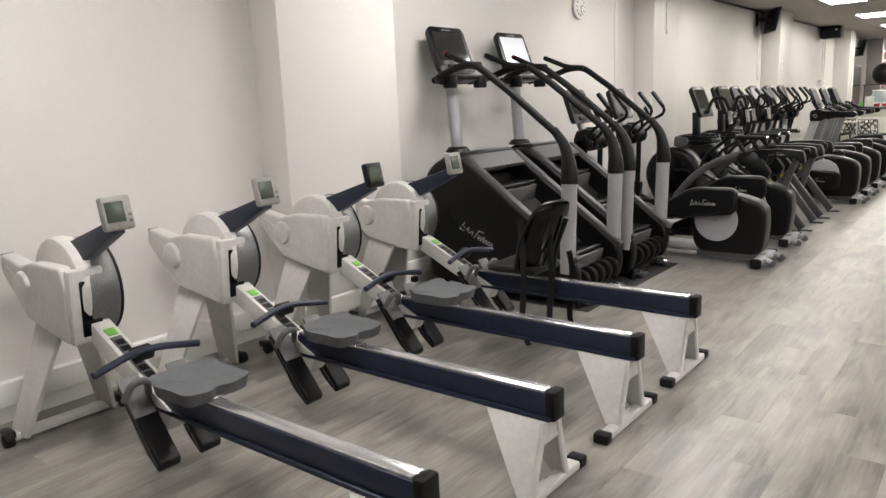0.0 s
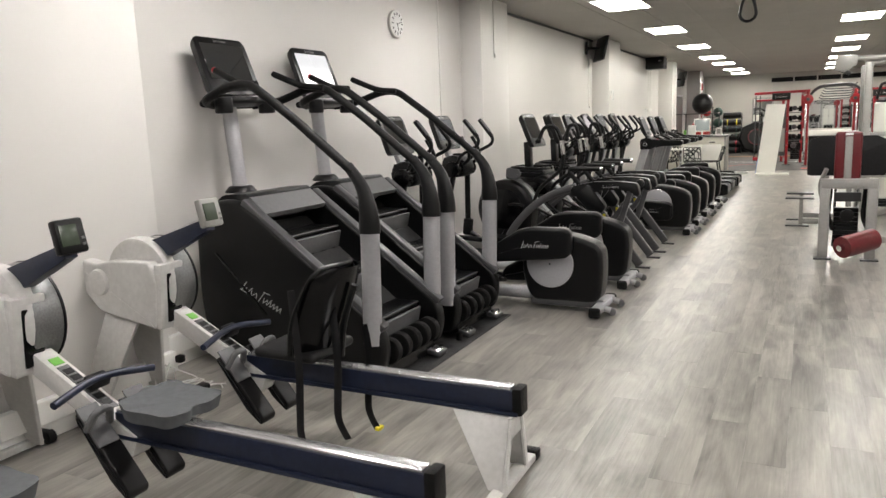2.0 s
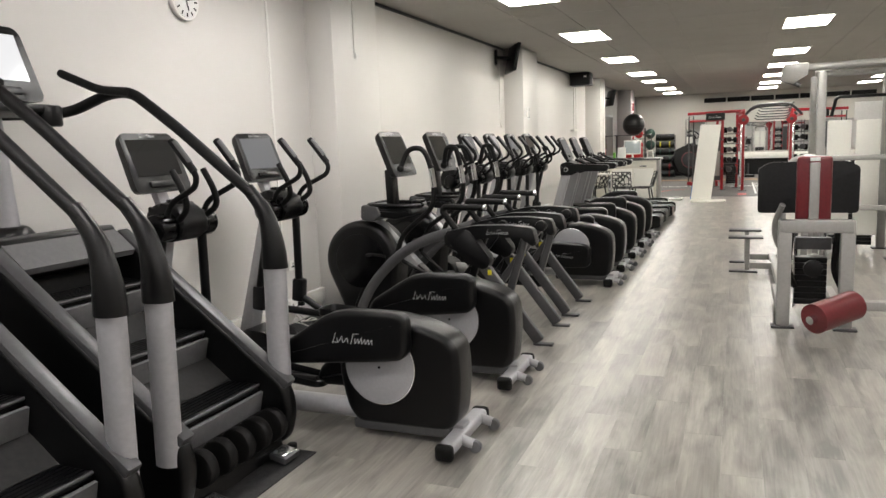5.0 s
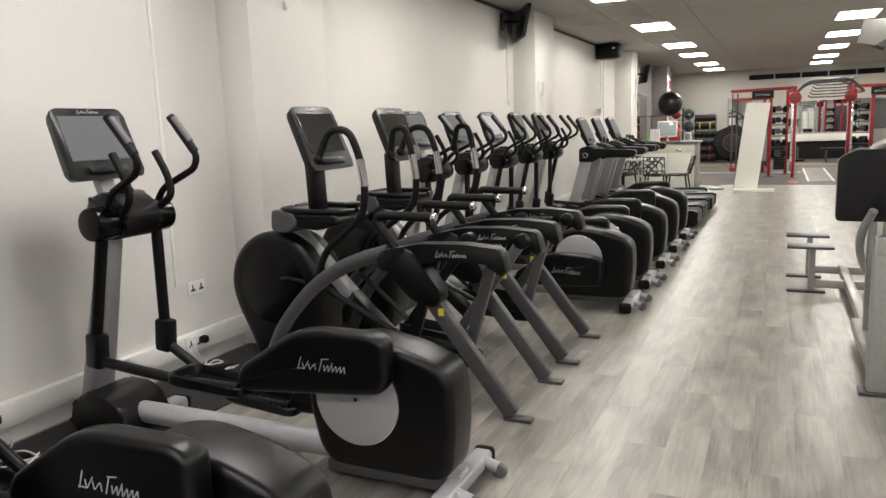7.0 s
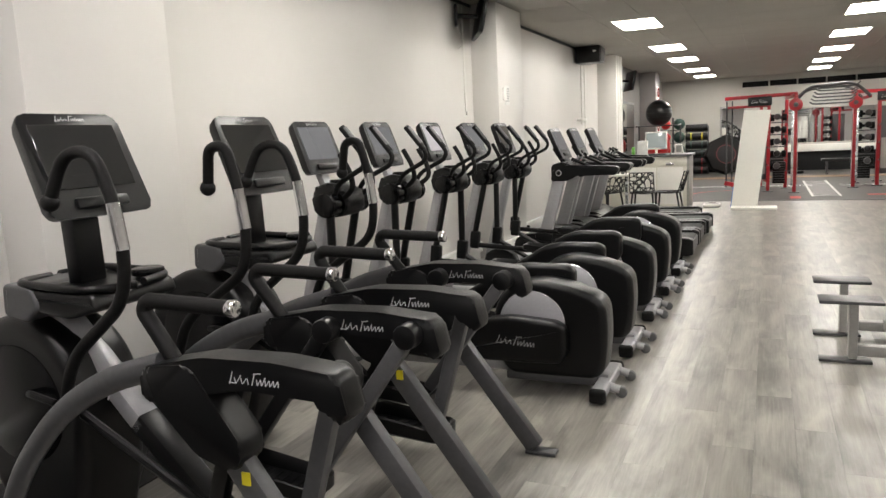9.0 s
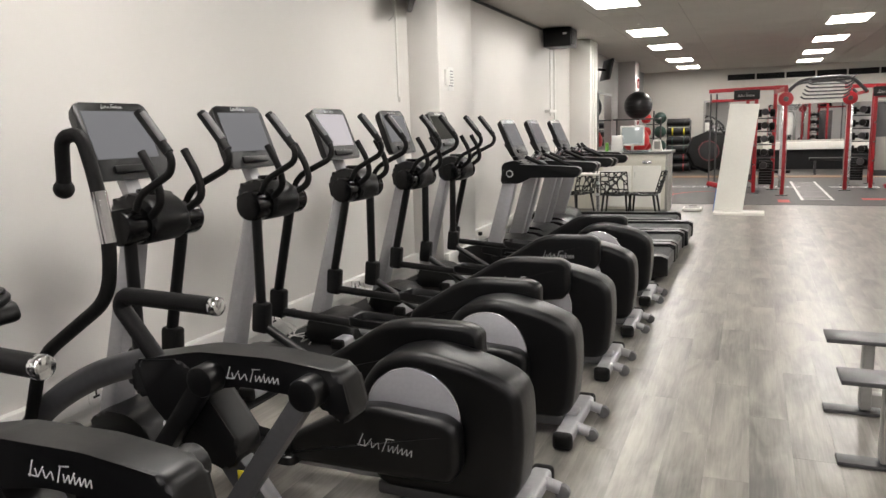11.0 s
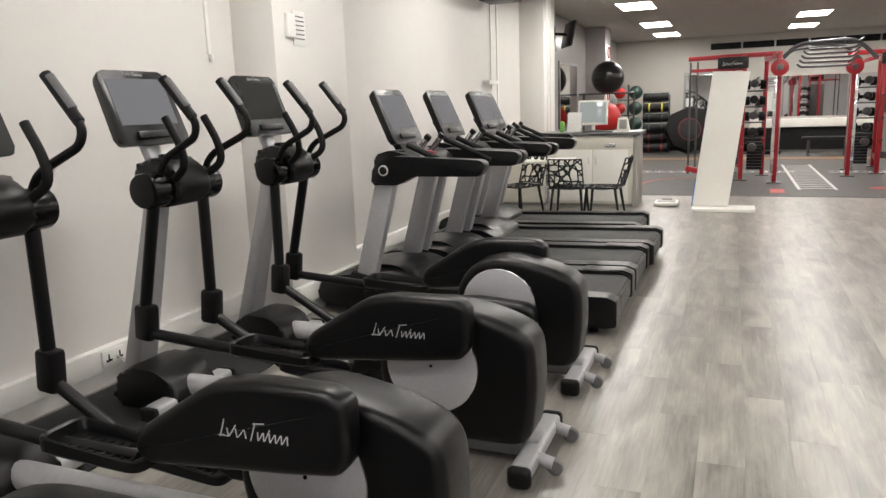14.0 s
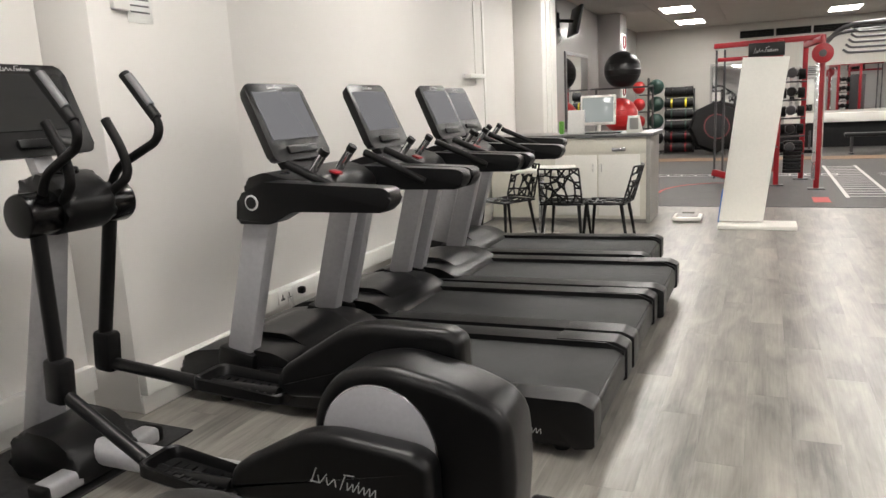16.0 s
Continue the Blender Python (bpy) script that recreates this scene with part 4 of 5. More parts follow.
        tube("arm_handle", [(-1.28, hy, 0.62), (-1.20, hy, 0.84), (-0.93 + sx, hy, 1.05), (-0.90 + sx, hy, 1.20), (-0.93 + sx, hy, 1.40), (-0.93 + sx - 0.06 * cut, hy, 1.535),
                            (-0.93 + sx - 0.19 * cut, hy, 1.53), (-0.93 + sx - 0.25 * cut, hy * 1.08, 1.38)], 0.021, SOFT, r, 12, 0.09)
        tube("pulse_plate", [(-0.905 + sx, hy, 1.22), (-0.925 + sx, hy, 1.37)], 0.023, CHROME, r, 12)
        ball("handle_end", (-0.932 + sx - 0.25 * cut, hy * 1.08, 1.375), 0.03, SOFT, r)
        tube("rear_handle", [(-0.66, s * 0.28, 0.80), (-0.84, s * 0.27, 1.03), (-0.82, s * 0.27, 1.065), (-0.50, s * 0.27, 1.055)], 0.026, SOFT, r, 12, 0.06)
        drum("handle_tip", (-0.487, s * 0.27, 1.055), (1, 0, 0), 0.027, 0.03, CHROME, r, 16, 0.006)
    return r


arc = arc_trainer((-0.73, 6.67, 0))
copy_thing(arc, pose(-0.73, 7.65, 0))

# ---- treadmills ----
def treadmill(at, screen):
    r = thing("treadmill", at, "black treadmill with silver uprights and wide belt", "treadmill", "treadmills in a row")
    prism("deck_frame", [(-1.75, 0.06), (-1.75, 0.19), (0.0, 0.215), (0.03, 0.20), (0.03, 0.08), (0.0, 0.05)], -0.43, 0.43, PLASTIC, r, 0.012, 0.02)
    prism("belt", [(-1.70, 0.20), (-1.70, 0.212), (-0.02, 0.232), (0.015, 0.215), (0.015, 0.19)], -0.30, 0.30, BELT, r, 0.003)
    for s in (-1, 1):
        prism("foot_rail", [(-1.60, 0.19), (-1.60, 0.238), (-0.06, 0.258), (0.03, 0.225), (0.03, 0.19)], s * 0.375 - 0.07, s * 0.375 + 0.07, PLASTIC, r, 0.014, 0.01)
        prism("rail_cap", [(-0.34, 0.21), (-0.32, 0.258), (-0.02, 0.262), (0.042, 0.235), (0.042, 0.07), (-0.05, 0.055), (-0.16, 0.19)], s * 0.388 - 0.068, s * 0.388 + 0.068, PLASTIC, r, 0.008, 0.012)
        bar("upright", (-1.74, s * 0.385, 0.24), (-1.53, s * 0.385, 0.99), 0.085, 0.15, SILVER, r, 0.02)
        box("upright_foot", (0.22, 0.11, 0.12), (-1.74, s * 0.39, 0.26), PLASTIC, r, (0, 10, 0), 0.025)
        prism("console_arm", [(-1.62, 0.955), (-1.60, 1.09), (-1.44, 1.15), (-0.83, 1.12), (-0.79, 1.09), (-0.83, 1.015), (-1.30, 1.015), (-1.42, 0.955)], s * 0.41 - 0.055, s * 0.41 + 0.055, PLASTIC, r, 0.02, 0.025)
        drum("arm_emblem", (-1.52, s * 0.467, 1.055), (0, 1, 0), 0.036, 0.006, LETTER, r, 24, 0.001)
        drum("arm_emblem_face", (-1.52, s * 0.469, 1.055), (0, 1, 0), 0.028, 0.008, PLASTIC, r, 24, 0.001)
        drum("cup_holder", (-1.50, s * 0.26, 1.16), (0, 0, 1), 0.05, 0.03, GLOSS, r, 20, 0.008)
        tube("sensor_grip", [(-1.42, s * 0.13, 1.14), (-1.33, s * 0.13, 1.25)], 0.022, CHROME, r, 12)
        tube("sensor_tip", [(-1.335, s * 0.13, 1.245), (-1.315, s * 0.13, 1.27)], 0.025, SOFT, r, 12)
        tube("slant_handle", [(-1.38, s * 0.36, 1.22), (-1.02, s * 0.36, 1.06)], 0.021, SOFT, r, 12)
    prism("motor_cover", [(-2.12, 0.06), (-2.14, 0.22), (-2.02, 0.28), (-1.72, 0.32), (-1.52, 0.31), (-1.36, 0.235), (-1.34, 0.06)], -0.41, 0.41, PLASTIC, r, 0.03, 0.05)
    prism("cover_hump", [(-1.98, 0.28), (-1.80, 0.345), (-1.58, 0.345), (-1.42, 0.26)], -0.22, 0.22, PLASTIC, r, 0.015, 0.05)
    prism("console_body", [(-1.64, 1.0), (-1.64, 1.15), (-1.52, 1.185), (-1.36, 1.14), (-1.30, 1.05), (-1.40, 1.0)], -0.36, 0.36, PLASTIC, r, 0.02, 0.03)
    box("red_key", (0.05, 0.06, 0.012), (-1.36, 0.02, 1.147), RED, r, (0, 20, 0), 0.004)
    bar("display_neck", (-1.52, 0, 1.14), (-1.66, 0, 1.36), 0.30, 0.06, PLASTIC, r, 0.015)
    monitor(r, (-1.63, 0, 1.40), 24, screen, 0.50, 0.42)
    lettering(r, "tail_lettering", (-0.40, -0.4435, 0.10), (1, 0, 0), (0, 0, 1), 0.22, 0.05)
    for x in (-0.12, -1.9):
        for s in (-1, 1):
            drum("foot", (x, s * 0.34, 0.035), (0, 0, 1), 0.035, 0.07, SOFT, r, 14, 0.006)
    return r


mill = treadmill((-0.60, 13.91, 0), SCREEN_PALE_GLOW)
copy_thing(mill, pose(-0.595, 14.86, 0))
copy_thing(mill, pose(-0.56, 15.80, 0))
copy_thing(mill, pose(-0.79, 16.78, 0))

# ---- things on the wall ----
def clock_face():
    r = thing("wall_clock", (WALL_X, 5.43, 2.64), "round white wall clock with black hands", "clock")
    drum("clock_rim", (0.02, 0, 0), (1, 0, 0), 0.138, 0.04, TRIM, r, 40, 0.01)
    drum("clock_dial", (0.038, 0, 0), (1, 0, 0), 0.120, 0.008, PAPER, r, 40, 0.001)
    for k in range(12):
        a = k * math.pi / 6
        box("hour_mark", (0.003, 0.010, 0.028), (0.0435, 0.098 * math.sin(a), 0.098 * math.cos(a)), PLASTIC, r, (-k * 30, 0, 0), 0.0)
    box("minute_hand", (0.003, 0.006, 0.095), (0.046, 0.045, 0.012), PLASTIC, r, (-75, 0, 0), 0.0)
    box("hour_hand", (0.003, 0.008, 0.075), (0.045, 0.008, -0.03), PLASTIC, r, (-165, 0, 0), 0.0)


clock_face()


def wall_tv(name, at, turn, size):
    r = thing(name, at, "black flat television on a wall bracket near the ceiling", "television")
    r.matrix_basis = pose(*at, 0, 0, turn)
    w, h = size
    box("tv_housing", (0.05, w, h), (0.30, 0, 0), PLASTIC, r, (0, 12, 0), 0.012)
    box("tv_screen", (0.006, w * 0.95, h * 0.92), (0.326, 0, -0.006), GLOSS, r, (0, 12, 0), 0.001)
    box("wall_plate", (0.03, 0.18, 0.24), (0.015, 0, 0.02), PLASTIC, r, None, 0.006)
    tube("bracket_arm", [(0.03, 0, 0.02), (0.16, 0.06, 0.02), (0.28, 0, 0.0)], 0.028, PLASTIC, r, 10)
    tube("tv_cable", [(0.03, 0.05, -0.05), (0.10, 0.06, -0.30), (0.012, 0.08, -0.36)], 0.008, CABLE, r, 6)


wall_tv("television", (WALL_X, 12.80, 2.92), 28, (0.75, 0.46))
wall_tv("television", (WALL_X, 22.9, 2.72), 25, (0.75, 0.46))


def speaker():
    r = thing("speaker_box", (WALL_X, 18.7, 2.97), "black box loudspeaker hung under the ceiling", "loudspeaker")
    box("speaker_case", (0.46, 0.46, 0.30), (0.27, 0, 0), PLASTIC, r, None, 0.012)
    box("speaker_grille", (0.01, 0.40, 0.25), (0.504, 0, 0), SOFT, r, None, 0.003)
    box("speaker_mount", (0.06, 0.2, 0.06), (0.03, 0, 0.12), CHARCOAL, r, None, 0.006)
    box("speaker_badge", (0.06, 0.004, 0.03), (0.40, -0.231, 0.05), PAPER, r, None, 0.001)


speaker()


def thermostat():
    r = thing("wall_thermostat", (-2.80, 13.46, 2.05), "small white control box with a printed notice", "thermostat")
    box("control_box", (0.03, 0.10, 0.16), (0.015, 0, 0), TRIM, r, None, 0.006)
    box("notice", (0.004, 0.16, 0.24), (0.003, 0.13, -0.01), PAPER, r, None, 0.0005)
    bm = bmesh.new()
    for k in range(6):
        add_box(bm, (0.002, 0.12, 0.008), (0.006, 0.13, 0.07 - k * 0.03))
    finish("notice_lines", bm, STEPGREY, r)


thermostat()


def double_socket(x, y, z, label="white double wall socket with black plug"):
    r = thing("wall_socket", (x, y, z), label, "socket", "wall sockets")
    box("socket_plate", (0.016, 0.16, 0.095), (0.008, 0, 0), TRIM, r, None, 0.006)
    for s in (-1, 1):
        bm = bmesh.new()
        add_prism(bm, [(-0.0015, -0.018), (0.0015, -0.018), (0.0015, -0.006), (-0.0015, -0.006)], -0.02, 0.02, 0)
        add_prism(bm, [(-0.0015, -0.008), (0.0015, -0.008), (0.0015, 0.024), (-0.0015, 0.024)], -0.004, 0.004, 0)
        finish("outlet", bm, PLASTIC, r, False, pose(0.0175, s * 0.038, 0))
    return r


sock = double_socket(WALL_X, 6.62, 0.52)
for x, y, z in [(WALL_X + 0.056, 0.2, 0.17), (WALL_X + 0.056, 4.9, 0.17), (WALL_X + 0.056, 6.5, 0.17), (WALL_X + 0.056, 9.1, 0.17), (WALL_X + 0.056, 10.7, 0.17), (WALL_X + 0.056, 11.9, 0.17), (WALL_X + 0.056, 14.9, 0.17)]:
    copy_thing(sock, pose(x, y, z))


def plug_cables(x, y, seed):
    r = thing("power_cable", (x, y, 0), "white tangled power cable with a black plug", "cable", "loose cables by the wall")
    rng = random.Random(seed)
    for k in range(3):
        pts = [(0.0, rng.uniform(-0.06, 0.06), 0.17)]
        for i in range(6):
            pts.append((0.06 + 0.05 * i + rng.uniform(-0.04, 0.04), rng.uniform(-0.16, 0.20), 0.018 + 0.07 * rng.random() * (5 - i) / 5))
        tube("cable", pts, 0.0045, CABLE, r, 6, 0.06)
    box("plug", (0.05, 0.05, 0.05), (0.03, 0.10, 0.185), SOFT, r, None, 0.012)
    box("adapter", (0.07, 0.11, 0.035), (0.22, 0.06, 0.03), SOFT, r, None, 0.01)


for i, (x, y) in enumerate([(WALL_X + 0.075, 5.0), (WALL_X + 0.075, 6.45), (WALL_X + 0.075, 9.2), (WALL_X + 0.075, 10.75), (WALL_X + 0.075, 11.95), (WALL_X + 0.075, 14.95), (-2.80, 1.75)]):
    plug_cables(x, y, 11 + i)


def conduit(y, z0, z1, x=WALL_X, w=0.022, pull=False):
    r = thing("cable_conduit", (x, y, 0), "slim white cable conduit fixed on the wall", "conduit", "wall conduits")
    box("conduit_run", (0.014, w, z1 - z0), (0.007, 0, (z0 + z1) / 2), TRIM, r, None, 0.003)
    if pull:
        drum("pull_end", (0.02, 0, z0 - 0.02), (0, 0, 1), 0.016, 0.05, TRIM, r, 12, 0.006)


conduit(6.45, 0.56, CEIL_Z - 0.01)
conduit(7.45, 2.45, CEIL_Z - 0.01, -2.86, 0.006, True)
conduit(13.02, 1.85, CEIL_Z - 0.01, WALL_X, 0.03, True)
conduit(19.05, 1.7, CEIL_Z - 0.01, WALL_X, 0.03)
conduit(19.35, 1.0, CEIL_Z - 0.01, WALL_X, 0.06)
conduit(20.75, 1.0, CEIL_Z - 0.01, -2.74, 0.03)
conduit(21.0, 0.9, CEIL_Z - 0.01, -2.74, 0.05)
shelf = thing("wall_bracket", (WALL_X, 18.9, 1.78), "small white bracket strip fixed on the wall", "bracket")
box("bracket_strip", (0.10, 0.46, 0.05), (0.05, 0, 0), TRIM, shelf, None, 0.006)

sign = thing("pillar_sign", (-2.70, 26.6, 2.1), "tall white printed sign with red rings", "sign")
box("sign_board", (0.012, 0.5, 1.3), (0.006, 0, 0), PAPER, sign, None, 0.002)
for k in range(4):
    bm = bmesh.new()
    ring = [(0.016, 0.13 * math.cos(a * math.pi / 10), -0.48 + k * 0.32 + 0.13 * math.sin(a * math.pi / 10)) for a in range(21)]
    add_tube(bm, ring, 0.02, 6, 0.02, 0.3)
    finish("red_ring", bm, RED, sign)
wm = thing("wall_mirror", (WALL_X, 24.2, 1.62), "tall framed wall mirror on the grey wall", "mirror")
box("mirror_frame", (0.03, 1.75, 1.32), (0.015, 0, 0), CHARCOAL, wm, None, 0.006)
box("mirror_glass", (0.006, 1.62, 1.20), (0.033, 0, 0), MIRROR, wm, None, 0.0)

# ---- desk corner ----
def desk():
    r = thing("reception_desk", (-1.15, 19.35, 0), "cream cabinet reception desk with a grey worktop", "desk")
    span("body", (-1.95, 0.02, 0.04), (-0.05, 0.70, 1.0), CREAM, r, 0.004)
    span("end_panel", (-0.05, 0.0, 0.0), (-0.0, 0.72, 1.0), DESKGREY, r, 0.004)
    span("worktop", (-2.0, -0.04, 1.0), (0.04, 0.78, 1.045), DESKTOP, r, 0.006)
    span("plinth", (-1.95, 0.05, 0.0), (-0.05, 0.68, 0.04), DESKGREY, r, 0.002)
    span("top_rail", (-1.95, 0.008, 0.82), (-0.052, 0.018, 0.99), CREAM, r, 0.002)
    for x0, x1 in ((-1.12, -0.62), (-0.60, -0.12)):
        span("cabinet_door", (x0, 0.004, 0.08), (x1, 0.018, 0.80), WHITE, r, 0.004)
    for x in (-0.66, -0.56):
        tube("door_handle", [(x, -0.012, 0.60), (x, -0.012, 0.70)], 0.006, CHROME, r, 8)
    box("drawer_pull", (0.16, 0.02, 0.045), (-0.36, 0.0, 0.86), ALLOY, r, None, 0.012)
    for x in (-0.52, -1.0):
        box("top_inlay", (0.28, 0.01, 0.012), (x, -0.042, 1.02), PLASTIC, r, None, 0.002)


desk()
pc = thing("computer_monitor", (-1.80, 19.62, 1.045), "white framed computer monitor showing a pale screen", "monitor")
box("housing", (0.42, 0.05, 0.35), (0, 0, 0.27), WHITE, pc, (-6, 0, 0), 0.01)
box("screen", (0.37, 0.006, 0.29), (0, -0.027, 0.275), SCREEN_DIM, pc, (-6, 0, 0), 0.001)
tube("stand", [(0, 0.02, 0.01), (0, 0.03, 0.2)], 0.025, WHITE, pc, 10)
box("stand_base", (0.22, 0.16, 0.018), (0, 0.02, 0.009), WHITE, pc, None, 0.006)
kb = thing("keyboard", (-1.70, 19.42, 1.045), "black computer keyboard on the desk", "keyboard")
box("key_tray", (0.42, 0.14, 0.02), (0, 0, 0.01), PLASTIC, kb, (4, 0, 0), 0.006)
ph = thing("leaflet_holder", (-1.36, 19.55, 1.045), "white desk telephone and leaflet stand", "leaflet holder")
prism("holder_body", [(-0.09, 0), (-0.07, 0.19), (0.05, 0.19), (0.09, 0)], -0.05, 0.05, WHITE, ph, 0.008)
box("holder_face", (0.10, 0.006, 0.13), (0.0, -0.053, 0.10), DESKGREY, ph, None, 0.002)
pp = thing("paper_stack", (-2.05, 19.55, 1.045), "clear stand of white printed papers", "papers")
box("paper_stand", (0.20, 0.05, 0.28), (0, 0, 0.14), PAPER, pp, (-10, 0, 0), 0.003)
box("sanitizer", (0.06, 0.06, 0.16), (-0.18, 0, 0.08), GREEN, pp, None, 0.02)


def cafe_chair(at, turn):
    r = thing("cafe_chair", at, "black openwork plastic chair with slim legs", "chair", "chairs round the table")
    r.matrix_basis = pose(*at, 0, 0, turn)
    for sx in (-1, 1):
        for sy in (-1, 1):
            tube("leg", [(sx * 0.17, sy * 0.17, 0.43), (sx * 0.21, sy * 0.21 - (0.03 if sy < 0 else 0), 0.005)], 0.019, PLASTIC, r, 8, 0.05, 1, 0.012)
    rng = random.Random(3)

    def lattice(name, fn):
        bm = bmesh.new()
        cols, rws = 7, 6
        node = {}
        for i in range(cols):
            for j in range(rws):
                u = (i + (rng.uniform(-0.28, 0.28) if 0 < i < cols - 1 else 0)) / (cols - 1)
                v = (j + (rng.uniform(-0.28, 0.28) if 0 < j < rws - 1 else 0)) / (rws - 1)
                node[i, j] = fn(u, v)
        for (i, j), p in node.items():
            for q in ((i + 1, j), (i, j + 1), (i + 1, j + 1) if (i + j) % 2 else (i + 1, j - 1)):
                if q in node and (rng.random() < 0.72 or q[0] in (0, cols - 1) and i == q[0] or q[1] in (0, rws - 1) and j == q[1]):
                    add_tube(bm, [p, node[q]], 0.010, 5, 0.01)
        return finish(name, bm, PLASTIC, r)
    lattice("seat", lambda u, v: (0.42 * (u - 0.5), 0.42 * (v - 0.5), 0.44 - 0.03 * math.sin(math.pi * u) * math.sin(math.pi * v)))
    lattice("backrest", lambda u, v: ((0.42 - 0.02 * v) * (u - 0.5), -0.20 - 0.10 * v - 0.05 * math.sin(math.pi * u), 0.46 + 0.34 * v))
    return r


ch = cafe_chair((-1.79, 17.95, 0), 0)
copy_thing(ch, pose(-1.38, 18.0, 0, 0, 0, 88))
copy_thing(ch, pose(-2.46, 18.05, 0, 0, 0, 150))
tb = thing("cafe_table", (-2.16, 18.35, 0), "small white round-edged table on a steel column", "table")
box("table_top", (0.62, 0.62, 0.03), (0, 0, 0.735), WHITE, tb, None, 0.012)
tube("column", [(0, 0, 0.02), (0, 0, 0.72)], 0.035, ALLOY, tb, 14)
drum("foot", (0, 0, 0.015), (0, 0, 1), 0.22, 0.03, ALLOY, tb, 28, 0.008)


def info_stand():
    r = thing("display_stand", (0, 19.3, 0), "tall leaning white panel stand with blue edge", "display stand")
    prism("panel", [(-0.40, 0.05), (-0.20, 1.80), (0.25, 1.78), (0.05, 0.05)], -0.04, 0.04, WHITE, r, 0.006)
    prism("foot", [(-0.40, 0.0), (-0.40, 0.04), (0.38, 0.04), (0.38, 0.0)], -0.28, 0.12, WHITE, r, 0.006)
    box("edge_tape", (0.012, 0.085, 0.36), (-0.386, 0, 0.22), BLUE, r, (0, 6.5, 0), 0.002)


info_stand()
sc = thing("bathroom_scale", (-0.76, 19.6, 0), "white body weighing scale on the floor", "scale")
box("scale_body", (0.32, 0.34, 0.05), (0, 0, 0.035), WHITE, sc, None, 0.02)
box("scale_mat", (0.24, 0.24, 0.008), (0, 0, 0.062), DESKGREY, sc, None, 0.003)
box("scale_dial", (0.14, 0.07, 0.03), (0, 0.12, 0.07), CASE, sc, None, 0.01)

# ---- far training area ----
def ball_on_stand(x, y, radius, z, mat, label):
    r = thing("exercise_ball", (x, y, z), label, "exercise ball", "exercise balls")
    ball("ball_skin", (0, 0, 0), radius, mat, r)
    bm = bmesh.new()
    for k in range(-3, 4):
        a = k * 0.3
        ring = [(radius * 1.002 * math.cos(a) * math.cos(t * math.pi / 12), radius * 1.002 * math.cos(a) * math.sin(t * math.pi / 12), radius * 1.002 * math.sin(a)) for t in range(25)]
        add_tube(bm, ring, 0.004, 4, 0.01)
    finish("ball_ribs", bm, mat, r)


ball_on_stand(-2.48, 25.2, 0.35, 1.97, BALLBLACK, "large black exercise ball on a steel stand")
ball_on_stand(-2.52, 25.2, 0.33, 1.12, BALLRED, "large red exercise ball on a steel stand")
st = thing("ball_stand", (-2.52, 25.2, 0), "tall steel stand for exercise balls", "stand")
for sx in (-0.55, 0.55):
    tube("post", [(sx, 0.42, 0.01), (sx, 0.42, 1.66)], 0.02, CHARCOAL, st, 8)
for z, rad in ((0.80, 0.24), (1.635, 0.14)):
    for sy in (-1, 1):
        tube("shelf_bar", [(-0.55, 0.42, z + 0.02), (-0.55, sy * rad, z), (0.55, sy * rad, z), (0.55, 0.42, z + 0.02)], 0.016, CHARCOAL, st, 8, 0.04)


def med_ball_rack():
    r = thing("medicine_ball_rack", (-2.66, 29.9, 0), "upright rack of red and green medicine balls", "ball rack")
    tube("post", [(0, 0.1, 0.02), (0, 0.1, 1.9)], 0.03, CHARCOAL, r, 10)
    box("base", (0.6, 0.5, 0.04), (0, 0, 0.02), CHARCOAL, r, None, 0.01)
    for k, (a, b) in enumerate(((BALLRED, BALLGREEN), (BALLRED, BALLGREEN), (BALLRED, BALLGREEN), (BALLBLACK, BALLBLACK))):
        for s, m in ((-1, a), (1, b)):
            z = 1.68 - 0.42 * k
            ball("medicine_ball", (s * 0.21, -0.05, z), 0.155 if s < 0 else 0.185, m, r)
            tube("cradle", [(0, 0.1, z - 0.19), (s * 0.21, -0.05, z - 0.19)], 0.014, CHARCOAL, r, 8)


med_ball_rack()


def bag_rack():
    r = thing("sandbag_rack", (-1.93, 30.1, 0), "upright rack stacked with black sandbags", "sandbag rack")
    for s in (-1, 1):
        bar("rack_side", (s * 0.34, 0.2, 0.0), (s * 0.34, 0.2, 1.6), 0.05, 0.05, CHARCOAL, r)
    trims = (RED, RED, BALLGREEN, BALLGREEN, YELLOW, PLASTIC)
    for k in range(6):
        z = 0.17 + 0.275 * k
        bm = bmesh.new()
        add_tube(bm, [(-0.34, 0, z), (-0.2, 0, z - 0.01), (0.2, 0, z - 0.01), (0.34, 0, z)], 0.115, 14, 0.05)
        finish("sandbag", bm, VINYL_BLACK, r)
        for x in (-0.17, 0.17):
            drum("bag_band", (x, 0, z - 0.008), (1, 0, 0), 0.122, 0.04, trims[k], r, 20, 0.004)
        tube("shelf_bar", [(-0.34, 0.1, z - 0.135), (0.34, 0.1, z - 0.135)], 0.015, CHARCOAL, r, 8)


bag_rack()


def big_tyre():
    r = thing("training_tyre", (-1.05, 29.7, 0.62), "huge black training tyre leaning on the wall", "tyre")
    r.matrix_basis = pose(-1.05, 29.7, 0.63, -14, 0, 20)
    drum("tyre_body", (0, 0, 0), (0, 1, 0), 0.62, 0.30, SOFT, r, 8, 0.05)
    drum("tyre_hole", (0, -0.152, 0), (0, 1, 0), 0.28, 0.02, VINYL_BLACK, r, 24, 0.004)
    drum("tyre_ring", (0, -0.150, 0), (0, 1, 0), 0.31, 0.014, VINYL_RED, r, 24, 0.003)


big_tyre()


